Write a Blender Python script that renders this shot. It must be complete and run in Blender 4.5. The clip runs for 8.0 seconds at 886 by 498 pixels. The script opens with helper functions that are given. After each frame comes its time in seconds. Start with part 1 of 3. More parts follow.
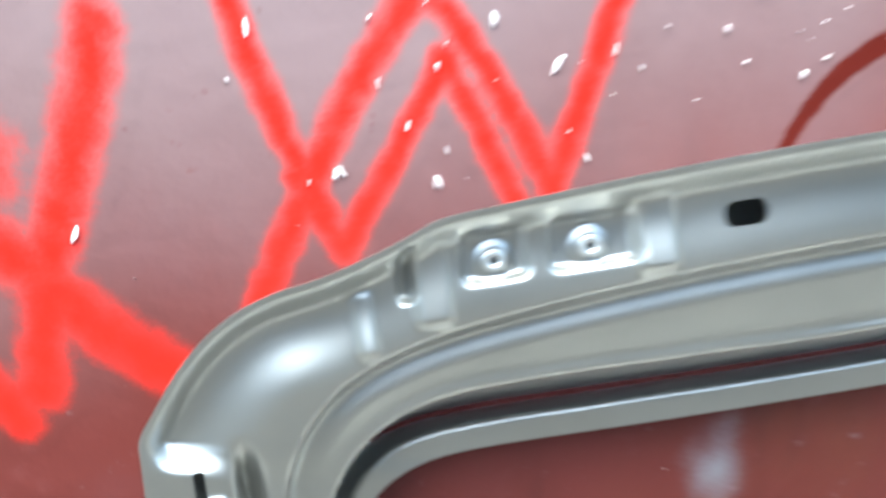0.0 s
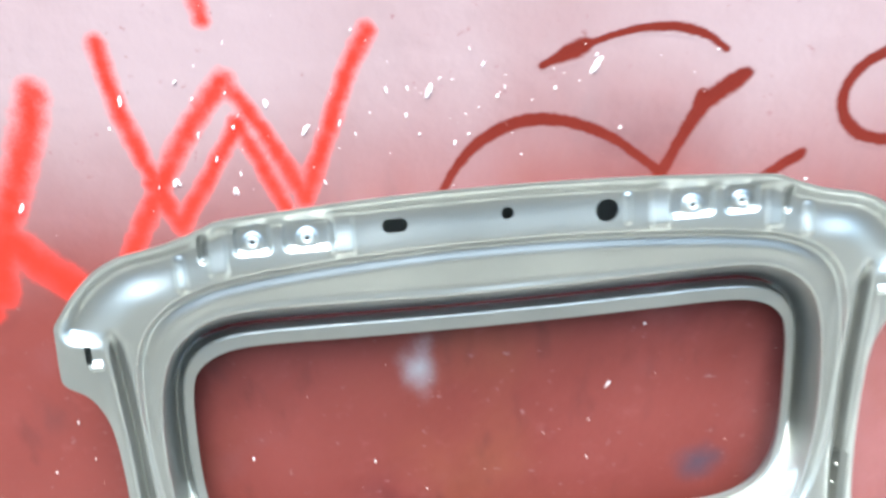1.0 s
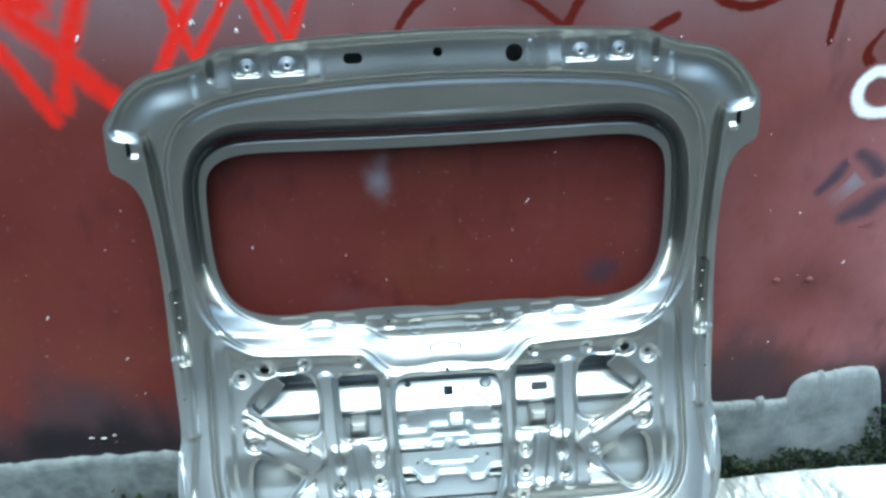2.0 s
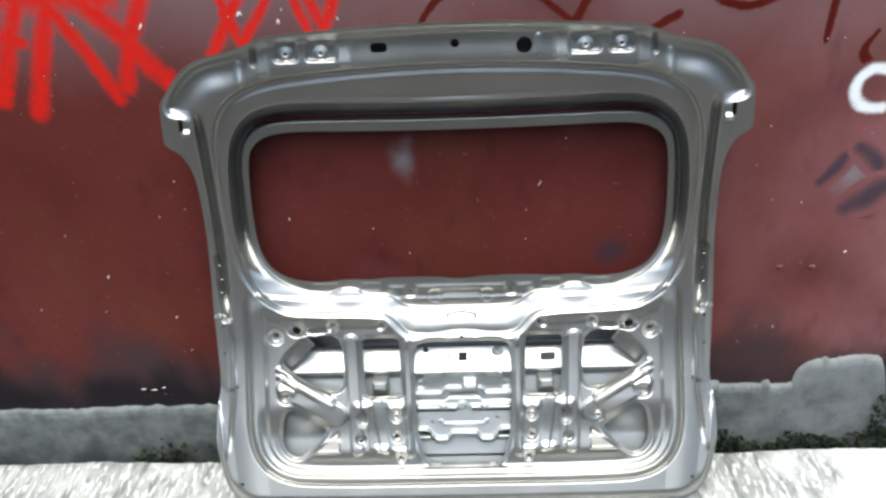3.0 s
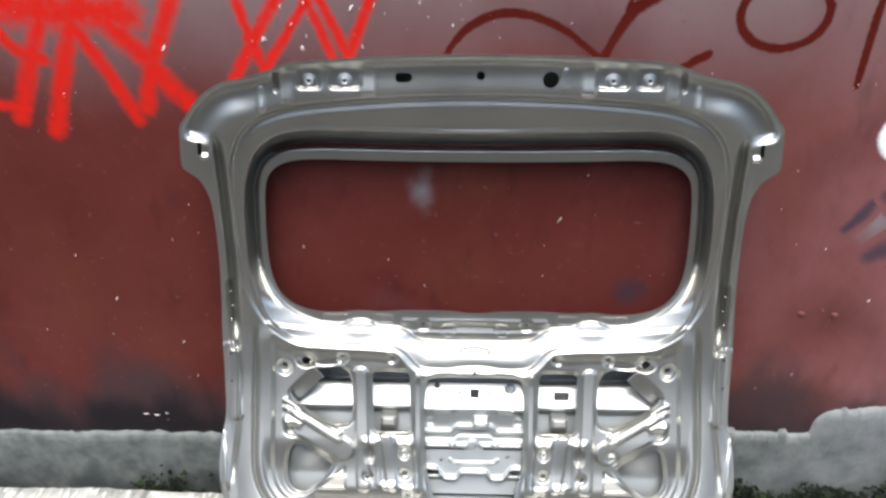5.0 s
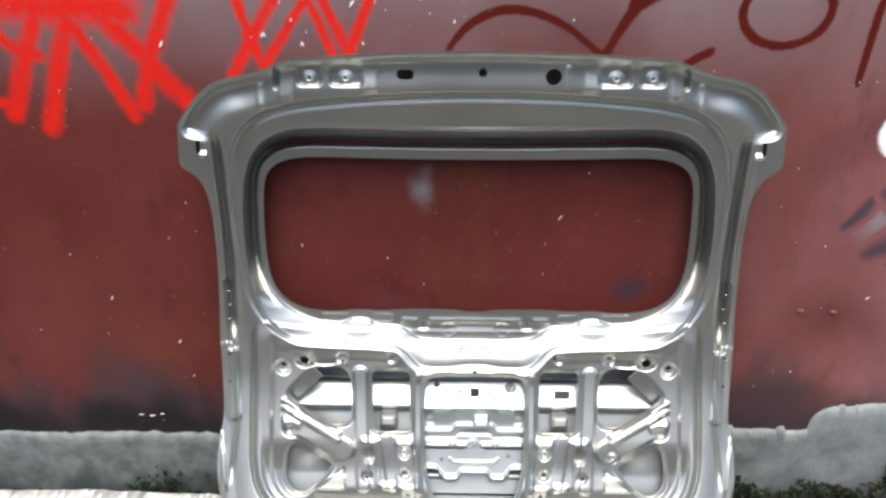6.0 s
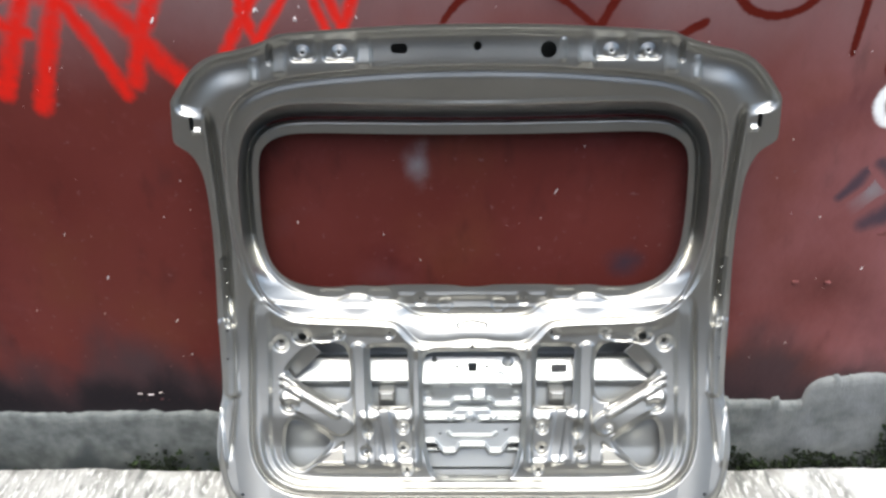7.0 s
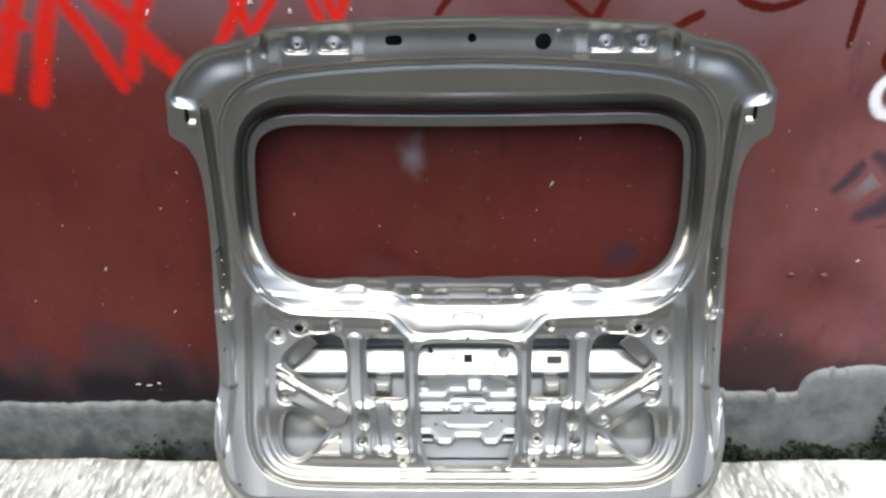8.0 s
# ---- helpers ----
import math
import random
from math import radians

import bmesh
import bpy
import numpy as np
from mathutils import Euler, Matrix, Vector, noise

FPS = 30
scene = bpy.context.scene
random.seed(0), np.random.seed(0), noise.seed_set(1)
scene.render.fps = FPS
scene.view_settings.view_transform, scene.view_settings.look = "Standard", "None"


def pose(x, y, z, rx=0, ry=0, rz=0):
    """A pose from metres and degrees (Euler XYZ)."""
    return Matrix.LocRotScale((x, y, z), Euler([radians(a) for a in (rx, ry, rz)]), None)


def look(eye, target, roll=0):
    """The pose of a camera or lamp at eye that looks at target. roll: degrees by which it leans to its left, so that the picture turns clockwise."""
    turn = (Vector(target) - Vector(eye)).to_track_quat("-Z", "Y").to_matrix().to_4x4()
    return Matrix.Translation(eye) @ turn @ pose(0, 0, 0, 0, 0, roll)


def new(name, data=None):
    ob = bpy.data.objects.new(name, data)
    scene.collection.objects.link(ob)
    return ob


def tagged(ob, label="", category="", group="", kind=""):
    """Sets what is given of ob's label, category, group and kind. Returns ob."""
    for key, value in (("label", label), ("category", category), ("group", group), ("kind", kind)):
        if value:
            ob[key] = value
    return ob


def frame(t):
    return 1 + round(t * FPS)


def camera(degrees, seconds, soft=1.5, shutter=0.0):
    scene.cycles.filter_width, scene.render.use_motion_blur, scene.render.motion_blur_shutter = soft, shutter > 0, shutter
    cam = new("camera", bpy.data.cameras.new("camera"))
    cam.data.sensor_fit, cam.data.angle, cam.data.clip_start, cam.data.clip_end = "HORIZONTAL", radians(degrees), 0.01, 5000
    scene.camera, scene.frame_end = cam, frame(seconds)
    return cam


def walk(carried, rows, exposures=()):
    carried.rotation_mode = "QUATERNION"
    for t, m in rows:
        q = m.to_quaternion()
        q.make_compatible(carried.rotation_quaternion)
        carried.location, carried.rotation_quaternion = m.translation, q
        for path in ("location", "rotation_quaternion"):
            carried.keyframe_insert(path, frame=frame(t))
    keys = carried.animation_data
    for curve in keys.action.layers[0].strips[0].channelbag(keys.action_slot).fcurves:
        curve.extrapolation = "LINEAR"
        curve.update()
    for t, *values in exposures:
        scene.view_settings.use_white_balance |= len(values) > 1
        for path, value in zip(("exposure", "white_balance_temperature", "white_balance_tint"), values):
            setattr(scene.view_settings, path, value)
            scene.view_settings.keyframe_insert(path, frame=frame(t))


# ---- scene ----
import collections

cam = camera(58.9, 8.0, soft=2.7, shutter=0.4)

PATH = [
    (0, (-0.433, -0.648, 1.268), (-0.29, 1.219, 0.567), -7.0),
    (0.5, (-0.257, -0.895, 1.426), (-0.153, 0.914, 0.579), -6.0),
    (1, (-0.181, -1.099, 1.518), (-0.017, 0.678, 0.617), -2.7),
    (1.5, (-0.148, -1.318, 1.532), (0.031, 0.423, 0.564), -1.4),
    (2, (-0.066, -1.53, 1.569), (0.014, 0.132, 0.459), -1.9),
    (3.5, (0.025, -1.707, 1.609), (-0.058, -0.04, 0.506), -2.4),
    (4, (0.013, -1.702, 1.608), (-0.073, -0.022, 0.526), -2.0),
    (4.5, (-0.002, -1.687, 1.606), (-0.077, 0.005, 0.544), -1.3),
    (5, (-0.012, -1.666, 1.598), (-0.083, 0.039, 0.555), -0.7),
    (6.5, (-0.049, -1.655, 1.59), (-0.076, 0.041, 0.53), -0.4),
    (7, (-0.048, -1.661, 1.585), (-0.072, 0.014, 0.492), -0.7),
    (7.5, (-0.037, -1.663, 1.587), (-0.066, 0.001, 0.478), -0.7),
    (8, (-0.028, -1.664, 1.588), (-0.062, -0.001, 0.477), -0.8),
]
EXPOSURES = [(0.0, 2.9, 5900, -6), (0.6, 3.45, 5900, -7), (1.2, 3.45, 5600, -10), (1.45, 3.3, 5200, -14), (1.75, 1.95, 5200, -14), (2.2, 1.6, 5200, -14), (3.3, 1.3, 6400, 4), (4.2, 1.4, 6400, 4), (5.0, 1.52, 6400, 4), (6.3, 1.62, 6400, 4), (7.2, 1.37, 6400, 4), (8.0, 1.37, 6400, 4)]
walk(cam, [(t, look(eye, target, roll)) for t, eye, target, roll in PATH], EXPOSURES)

# ---------------------------------------------------------------- light
world = bpy.data.worlds.new("overcast_sky")
scene.world = world
world.use_nodes = True
wn = world.node_tree.nodes
sky = wn.new("ShaderNodeTexSky")
sky.sky_type = "NISHITA"
sky.sun_disc = False
sky.sun_elevation = radians(71)
sky.sun_rotation = radians(200)
sky.air_density, sky.dust_density, sky.ozone_density = 1.0, 4.0, 1.0
wn["Background"].inputs["Strength"].default_value = 0.15
world.node_tree.links.new(sky.outputs[0], wn["Background"].inputs["Color"])

sun = new("sun", bpy.data.lights.new("sun", "SUN"))
sun.data.energy, sun.data.angle, sun.data.color = 1.1, radians(25), (1.0, 0.97, 0.93)
sun.matrix_world = look((0.5, -1.3, 4.0), (0, 0, 0))


# ---------------------------------------------------------------- materials
def material(name, color, rough=0.6, metal=0.0, color2=None, scale=6.0, detail=6.0, lo=0.35, hi=0.65, bump=0.0, bump_scale=60.0, coat=0.0):
    """A principled material whose colour drifts between two values by noise, with fine bump and uneven gloss."""
    m = bpy.data.materials.new(name)
    m.use_nodes = True
    nt = m.node_tree
    p = nt.nodes["Principled BSDF"]
    co = nt.nodes.new("ShaderNodeTexCoord")
    nz = nt.nodes.new("ShaderNodeTexNoise")
    nz.inputs["Scale"].default_value, nz.inputs["Detail"].default_value = scale, detail
    nt.links.new(co.outputs["Object"], nz.inputs["Vector"])
    ramp = nt.nodes.new("ShaderNodeValToRGB")
    ramp.color_ramp.elements[0].position, ramp.color_ramp.elements[1].position = lo, hi
    ramp.color_ramp.elements[0].color = (*color, 1)
    ramp.color_ramp.elements[1].color = (*(color2 or color), 1)
    nt.links.new(nz.outputs["Fac"], ramp.inputs["Fac"])
    nt.links.new(ramp.outputs["Color"], p.inputs["Base Color"])
    p.inputs["Metallic"].default_value = metal
    fine = nt.nodes.new("ShaderNodeTexNoise")
    fine.inputs["Scale"].default_value, fine.inputs["Detail"].default_value = bump_scale, 4.0
    nt.links.new(co.outputs["Object"], fine.inputs["Vector"])
    mr = nt.nodes.new("ShaderNodeMapRange")
    mr.inputs["To Min"].default_value, mr.inputs["To Max"].default_value = max(0.05, rough - 0.08), min(1, rough + 0.08)
    nt.links.new(fine.outputs["Fac"], mr.inputs["Value"])
    nt.links.new(mr.outputs["Result"], p.inputs["Roughness"])
    if bump:
        b = nt.nodes.new("ShaderNodeBump")
        b.inputs["Strength"].default_value, b.inputs["Distance"].default_value = bump, 0.01
        nt.links.new(fine.outputs["Fac"], b.inputs["Height"])
        nt.links.new(b.outputs["Normal"], p.inputs["Normal"])
    if coat:
        p.inputs["Coat Weight"].default_value, p.inputs["Coat Roughness"].default_value = coat, 0.25
    return m


def layer(m, color, scale, lo, hi, stretch=(1, 1, 1), zrange=None, seed=0.0, axis="Z"):
    """Lays a second, noise-shaped coat of colour over a material; zrange: the stretch along the axis over which it fades out."""
    nt = m.node_tree
    p = nt.nodes["Principled BSDF"]
    was = p.inputs["Base Color"].links[0].from_socket
    co = nt.nodes.new("ShaderNodeTexCoord")
    mp = nt.nodes.new("ShaderNodeMapping")
    mp.inputs["Scale"].default_value = stretch
    mp.inputs["Location"].default_value = (seed, seed * 0.7, seed * 1.3)
    nt.links.new(co.outputs["Object"], mp.inputs["Vector"])
    nz = nt.nodes.new("ShaderNodeTexNoise")
    nz.inputs["Scale"].default_value, nz.inputs["Detail"].default_value = scale, 7.0
    nt.links.new(mp.outputs["Vector"], nz.inputs["Vector"])
    mr = nt.nodes.new("ShaderNodeMapRange")
    mr.interpolation_type = "SMOOTHSTEP"
    mr.inputs["From Min"].default_value, mr.inputs["From Max"].default_value = lo, hi
    fac = mr.outputs["Result"]
    height = nz.outputs["Fac"]
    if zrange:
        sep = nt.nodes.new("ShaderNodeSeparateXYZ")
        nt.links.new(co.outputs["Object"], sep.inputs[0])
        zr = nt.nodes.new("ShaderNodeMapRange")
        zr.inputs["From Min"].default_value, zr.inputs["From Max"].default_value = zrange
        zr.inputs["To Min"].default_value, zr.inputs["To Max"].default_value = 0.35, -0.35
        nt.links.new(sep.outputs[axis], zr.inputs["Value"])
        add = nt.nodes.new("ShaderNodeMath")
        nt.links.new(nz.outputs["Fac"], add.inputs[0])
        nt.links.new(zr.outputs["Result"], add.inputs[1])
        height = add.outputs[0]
    nt.links.new(height, mr.inputs["Value"])
    mix = nt.nodes.new("ShaderNodeMix")
    mix.data_type = "RGBA"
    nt.links.new(fac, mix.inputs[0])
    nt.links.new(was, mix.inputs[6])
    mix.inputs[7].default_value = (*color, 1)
    nt.links.new(mix.outputs[2], p.inputs["Base Color"])
    return m


paint_wall = material("maroon_wall_paint", (0.095, 0.0195, 0.0160), 0.50, color2=(0.122, 0.0275, 0.0235), scale=2.2, bump=0.12, bump_scale=38.0)
paint_wall.node_tree.nodes["Principled BSDF"].inputs["Specular IOR Level"].default_value = 0.14
# Paler pink towards the right, partly a veiling haze put into the colour.
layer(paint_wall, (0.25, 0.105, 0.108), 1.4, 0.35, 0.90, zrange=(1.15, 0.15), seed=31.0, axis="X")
layer(paint_wall, (0.120, 0.034, 0.020), 1.9, 0.50, 0.75, seed=12.0)
layer(paint_wall, (0.13, 0.046, 0.049), 3.7, 0.55, 0.85, seed=15.0)
layer(paint_wall, (0.065, 0.0095, 0.010), 2.6, 0.56, 0.78, seed=19.0)
layer(paint_wall, (0.17, 0.055, 0.052), 26.0, 0.58, 1.1, seed=23.0)
layer(paint_wall, (0.045, 0.012, 0.012), 17.0, 0.55, 1.0, stretch=(1, 1, 0.4), seed=27.0)
# Faded paint near the top, which also carries a painted veil of haze.
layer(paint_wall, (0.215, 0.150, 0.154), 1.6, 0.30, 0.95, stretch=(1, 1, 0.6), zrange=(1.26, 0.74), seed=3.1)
# Two darker coats, stronger towards the foot of the wall.
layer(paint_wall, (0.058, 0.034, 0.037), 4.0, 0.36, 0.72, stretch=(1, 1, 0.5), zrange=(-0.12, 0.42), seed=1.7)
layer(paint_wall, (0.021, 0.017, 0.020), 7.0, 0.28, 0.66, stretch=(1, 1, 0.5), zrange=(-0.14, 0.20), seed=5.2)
layer(paint_wall, (0.15, 0.07, 0.07), 55.0, 0.66, 0.78, seed=8.2)
def sprayed(name, color, lo=0.08, hi=0.62, most=1.0, scale=45.0):
    """The painted wall with sprayed colour over it, which thins out unevenly towards its edge until the wall shows."""
    m = paint_wall.copy()
    m.name = name
    nt = m.node_tree
    p = nt.nodes["Principled BSDF"]
    was = p.inputs["Base Color"].links[0].from_socket
    uvn = nt.nodes.new("ShaderNodeUVMap")
    uvn.uv_map = "across"
    sep = nt.nodes.new("ShaderNodeSeparateXYZ")
    nt.links.new(uvn.outputs[0], sep.inputs[0])
    co = nt.nodes.new("ShaderNodeTexCoord")
    total = sep.outputs["X"]
    for size, share in ((scale, 0.30), (260.0, 0.14)):
        nz = nt.nodes.new("ShaderNodeTexNoise")
        nz.inputs["Scale"].default_value, nz.inputs["Detail"].default_value = size, 3.0
        nt.links.new(co.outputs["Object"], nz.inputs["Vector"])
        centred = nt.nodes.new("ShaderNodeMath")
        centred.operation = "SUBTRACT"
        nt.links.new(nz.outputs["Fac"], centred.inputs[0])
        centred.inputs[1].default_value = 0.5
        add = nt.nodes.new("ShaderNodeMath")
        add.operation = "MULTIPLY_ADD"
        nt.links.new(centred.outputs[0], add.inputs[0])
        add.inputs[1].default_value = share * 2
        nt.links.new(total, add.inputs[2])
        total = add.outputs[0]
    mr = nt.nodes.new("ShaderNodeMapRange")
    mr.interpolation_type = "SMOOTHSTEP"
    mr.inputs["From Min"].default_value, mr.inputs["From Max"].default_value = lo + 0.1, hi + 0.1
    nt.links.new(total, mr.inputs["Value"])
    rim = nt.nodes.new("ShaderNodeMapRange")
    rim.inputs["From Max"].default_value, rim.inputs["To Max"].default_value = 0.12, most
    nt.links.new(sep.outputs["X"], rim.inputs["Value"])
    both = nt.nodes.new("ShaderNodeMath")
    both.operation = "MULTIPLY"
    nt.links.new(mr.outputs["Result"], both.inputs[0])
    nt.links.new(rim.outputs["Result"], both.inputs[1])
    mix = nt.nodes.new("ShaderNodeMix")
    mix.data_type = "RGBA"
    nt.links.new(both.outputs[0], mix.inputs[0])
    nt.links.new(was, mix.inputs[6])
    mix.inputs[7].default_value = (*color, 1)
    nt.links.new(mix.outputs[2], p.inputs["Base Color"])
    return m


cement = material("grey_cement_plaster", (0.098, 0.108, 0.107), 0.85, color2=(0.185, 0.198, 0.193), scale=22.0, bump=0.4, bump_scale=170.0)
# Darker coat towards the bottom, down to the gutter bed.
layer(cement, (0.055, 0.065, 0.068), 5.0, 0.50, 0.78, stretch=(1, 1, 0.5), zrange=(-0.34, -0.02), seed=2.0)
layer(cement, (0.04, 0.055, 0.02), 16.0, 0.60, 0.72, zrange=(-0.40, -0.12), seed=6.0)
# Paler coat towards the right end of the skirting.
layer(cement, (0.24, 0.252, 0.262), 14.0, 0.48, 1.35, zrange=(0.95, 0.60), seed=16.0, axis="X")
concrete = material("pale_concrete", (0.24, 0.24, 0.225), 0.85, color2=(0.40, 0.40, 0.38), scale=9.0, bump=0.6, bump_scale=70.0)
layer(concrete, (0.15, 0.155, 0.145), 38.0, 0.46, 0.66, stretch=(1, 0.22, 1), seed=4.0)
layer(concrete, (0.52, 0.525, 0.50), 90.0, 0.50, 0.62, stretch=(1, 0.3, 1), seed=7.0)
layer(concrete, (0.44, 0.44, 0.42), 5.0, 0.55, 0.7, seed=9.0)
# Whitens the strip gradually towards the right.
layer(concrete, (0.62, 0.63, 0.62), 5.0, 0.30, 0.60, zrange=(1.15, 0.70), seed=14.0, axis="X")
unseen_lane = material("unseen_dark_lane", (0.038, 0.035, 0.030), 0.9, color2=(0.06, 0.056, 0.049), scale=14.0, bump=0.8, bump_scale=140.0)
# Dark brown for the added wall that the tailgate mirrors.
unseen_wall_paint = material("plain_brown_render", (0.050, 0.046, 0.036), 0.85, color2=(0.075, 0.069, 0.056), scale=1.5, bump=0.2)
steel = material("silver_grey_steel_paint", (0.43, 0.427, 0.405), 0.39, metal=0.97, color2=(0.48, 0.477, 0.453), scale=5.0, bump=0.0, bump_scale=9.0)
steel_outer = material("pale_primer_skin", (0.42, 0.437, 0.437), 0.40, metal=0.80, color2=(0.48, 0.495, 0.495), scale=4.0, bump=0.0, bump_scale=9.0)
nut_metal = material("bright_zinc", (0.62, 0.62, 0.60), 0.35, metal=0.8, color2=(0.7, 0.7, 0.68), scale=40.0)
# Black for discs that stand in for the shade inside bolt holes.
hole_shade = material("black_hole_shade", (0.012, 0.012, 0.012), 0.6, color2=(0.02, 0.02, 0.02), scale=30.0)
label_black = material("black_label_print", (0.012, 0.012, 0.014), 0.5, color2=(0.03, 0.03, 0.03), scale=200.0)
red_spray = sprayed("bright_red_spray", (0.60, 0.014, 0.008), lo=0.10, hi=0.98)
dark_spray = sprayed("dark_red_spray", (0.080, 0.0085, 0.0050), lo=0.0, hi=0.55, scale=60.0)
dark_spray.node_tree.nodes["Principled BSDF"].inputs["Specular IOR Level"].default_value = 0.12
white_spray = sprayed("white_spray", (0.85, 0.87, 0.88), lo=0.05, hi=0.8)
blue_smudge = sprayed("blue_black_smudge", (0.030, 0.033, 0.050), lo=0.1, hi=0.95, most=0.80, scale=16.0)
grey_smudge = sprayed("grey_blue_smudge", (0.22, 0.22, 0.24), lo=0.1, hi=1.1, most=0.75, scale=18.0)
brown_stain = sprayed("brown_soot", (0.050, 0.0105, 0.006), lo=0.1, hi=1.5, most=0.85, scale=7.0)
chip_white = material("white_chips", (0.75, 0.73, 0.72), 0.6, color2=(0.55, 0.45, 0.45), scale=30.0)
moss_green = material("dark_green_moss", (0.008, 0.014, 0.006), 0.95, color2=(0.040, 0.066, 0.022), scale=28.0, lo=0.42, hi=0.72)


# ---------------------------------------------------------------- mesh helpers
def mesh_object(name, verts, faces, mat, parent=None, smooth=False):
    me = bpy.data.meshes.new(name)
    me.from_pydata([tuple(map(float, v)) for v in verts], [], faces)
    me.materials.append(mat)
    if smooth:
        me.polygons.foreach_set("use_smooth", [True] * len(me.polygons))
    me.update()
    ob = new(name, me)
    if parent:
        ob.parent = parent
    return ob


def part(name, bm, mat, parent, label=""):
    me = bpy.data.meshes.new(name)
    bm.to_mesh(me)
    bm.free()
    me.materials.append(mat)
    ob = new(name, me)
    ob.parent = parent
    return tagged(ob, label)


def box_bm(x0, x1, y0, y1, z0, z1, bevel=0.0):
    bm = bmesh.new()
    bmesh.ops.create_cube(bm, size=1.0, matrix=Matrix.Translation(((x0 + x1) / 2, (y0 + y1) / 2, (z0 + z1) / 2)) @ Matrix.Diagonal((x1 - x0, y1 - y0, z1 - z0, 1)))
    if bevel:
        bmesh.ops.bevel(bm, geom=bm.edges[:], offset=bevel, segments=2, affect="EDGES", profile=0.5)
    return bm


def smoothed(points, rounds=2, closed=True):
    """Chaikin's corner cutting."""
    p = np.array(points, float)
    for _ in range(rounds):
        q = np.roll(p, -1, 0)
        a, b = 0.75 * p + 0.25 * q, 0.25 * p + 0.75 * q
        n = np.empty((2 * len(p), 2))
        n[0::2], n[1::2] = a, b
        p = n if closed else np.vstack([p[:1], n[1:-2], p[-1:]])
    return p


def mirrored(half):
    """A closed outline from its right half, listed from the middle down to the middle."""
    right = list(half)
    left = [(-u, v) for u, v in reversed(right) if abs(u) > 1e-6]
    return right + left


def sd_poly(poly, x, y):
    """Signed distance to a closed outline, negative inside."""
    p = np.asarray(poly, float)
    best = np.full(x.shape, 1e9)
    inside = np.zeros(x.shape, bool)
    for (ax, ay), (bx, by) in zip(p, np.roll(p, -1, 0)):
        ex, ey = bx - ax, by - ay
        t = np.clip(((x - ax) * ex + (y - ay) * ey) / (ex * ex + ey * ey + 1e-12), 0, 1)
        best = np.minimum(best, (x - ax - t * ex) ** 2 + (y - ay - t * ey) ** 2)
        if abs(ey) > 1e-12:
            inside ^= ((ay > y) != (by > y)) & (x < ex * (y - ay) / ey + ax)
    d = np.sqrt(best)
    return np.where(inside, -d, d)


def sd_seg(x, y, a, b):
    ex, ey = b[0] - a[0], b[1] - a[1]
    t = np.clip(((x - a[0]) * ex + (y - a[1]) * ey) / (ex * ex + ey * ey + 1e-12), 0, 1)
    return np.hypot(x - a[0] - t * ex, y - a[1] - t * ey)


def sd_box(x, y, cx, cy, hx, hy, r):
    qx, qy = np.abs(x - cx) - hx + r, np.abs(y - cy) - hy + r
    return np.hypot(np.maximum(qx, 0), np.maximum(qy, 0)) + np.minimum(np.maximum(qx, qy), 0) - r


def step(x, a, b):
    t = np.clip((x - a) / (b - a), 0, 1)
    return t * t * (3 - 2 * t)


def bent(u, v, h):
    """The tailgate's bend at the belt: the part with the window leans towards the viewer, the lower part away."""
    c = 0.33 * np.sqrt((v - 0.52) ** 2 + 0.0225) - (0.1724 + 0.0229 * v)
    t = (h + c) / 1.627
    return u - u * t, v + (1.229 - v) * t, h + c


def pressed_sheet(name, sd, height, xs, ys, lip, mat, parent, label=""):
    """A pressed metal sheet over a grid: kept where sd < 0, its rim drawn to sd = 0 and folded back by lip."""
    gx, gy = np.meshgrid(xs, ys)
    s = sd(gx, gy)
    cx, cy = np.meshgrid((xs[1:] + xs[:-1]) / 2, (ys[1:] + ys[:-1]) / 2)
    keep = sd(cx, cy) < 0
    n = len(xs)
    iy, ix = np.nonzero(keep)
    quads = np.stack([iy * n + ix, iy * n + ix + 1, (iy + 1) * n + ix + 1, (iy + 1) * n + ix], 1)
    count = collections.Counter()
    for a, b in ((0, 1), (1, 2), (2, 3), (3, 0)):
        count.update(zip(quads[:, a].tolist(), quads[:, b].tolist()))
    rim = [(a, b) for (a, b) in count if (b, a) not in count]
    edge = np.unique(np.array(rim).ravel())
    x, y = gx.ravel().copy(), gy.ravel().copy()
    h = 5e-4
    for _ in range(2):
        ex, ey = x[edge], y[edge]
        d = sd(ex, ey)
        dx, dy = (sd(ex + h, ey) - d) / h, (sd(ex, ey + h) - d) / h
        g = np.maximum(np.hypot(dx, dy), 0.3)
        lim = 1.2 * (xs[1] - xs[0])
        move = np.clip(d, -lim, lim)
        x[edge], y[edge] = ex - move * dx / g, ey - move * dy / g
    z = height(x, y)
    x, y, z = bent(x, y, z)
    used = np.unique(quads)
    remap = np.full(len(x), -1)
    remap[used] = np.arange(len(used))
    verts = np.stack([x[used], y[used], z[used]], 1)
    faces = remap[quads].tolist()
    front = {int(v): len(used) + i for i, v in enumerate(edge)}
    back = {int(v): len(used) + len(edge) + i for i, v in enumerate(edge)}
    verts = np.vstack([verts, np.stack([x[edge], y[edge], z[edge]], 1), np.stack([x[edge], y[edge], z[edge] - lip], 1)])
    faces += [(front[b], front[a], back[a], back[b]) for a, b in rim]
    ob = mesh_object(name, verts, faces, mat, parent, smooth=True)
    return tagged(ob, label)


# ---------------------------------------------------------------- setting
GROUND = -0.042
BACK_EDGE = -0.232


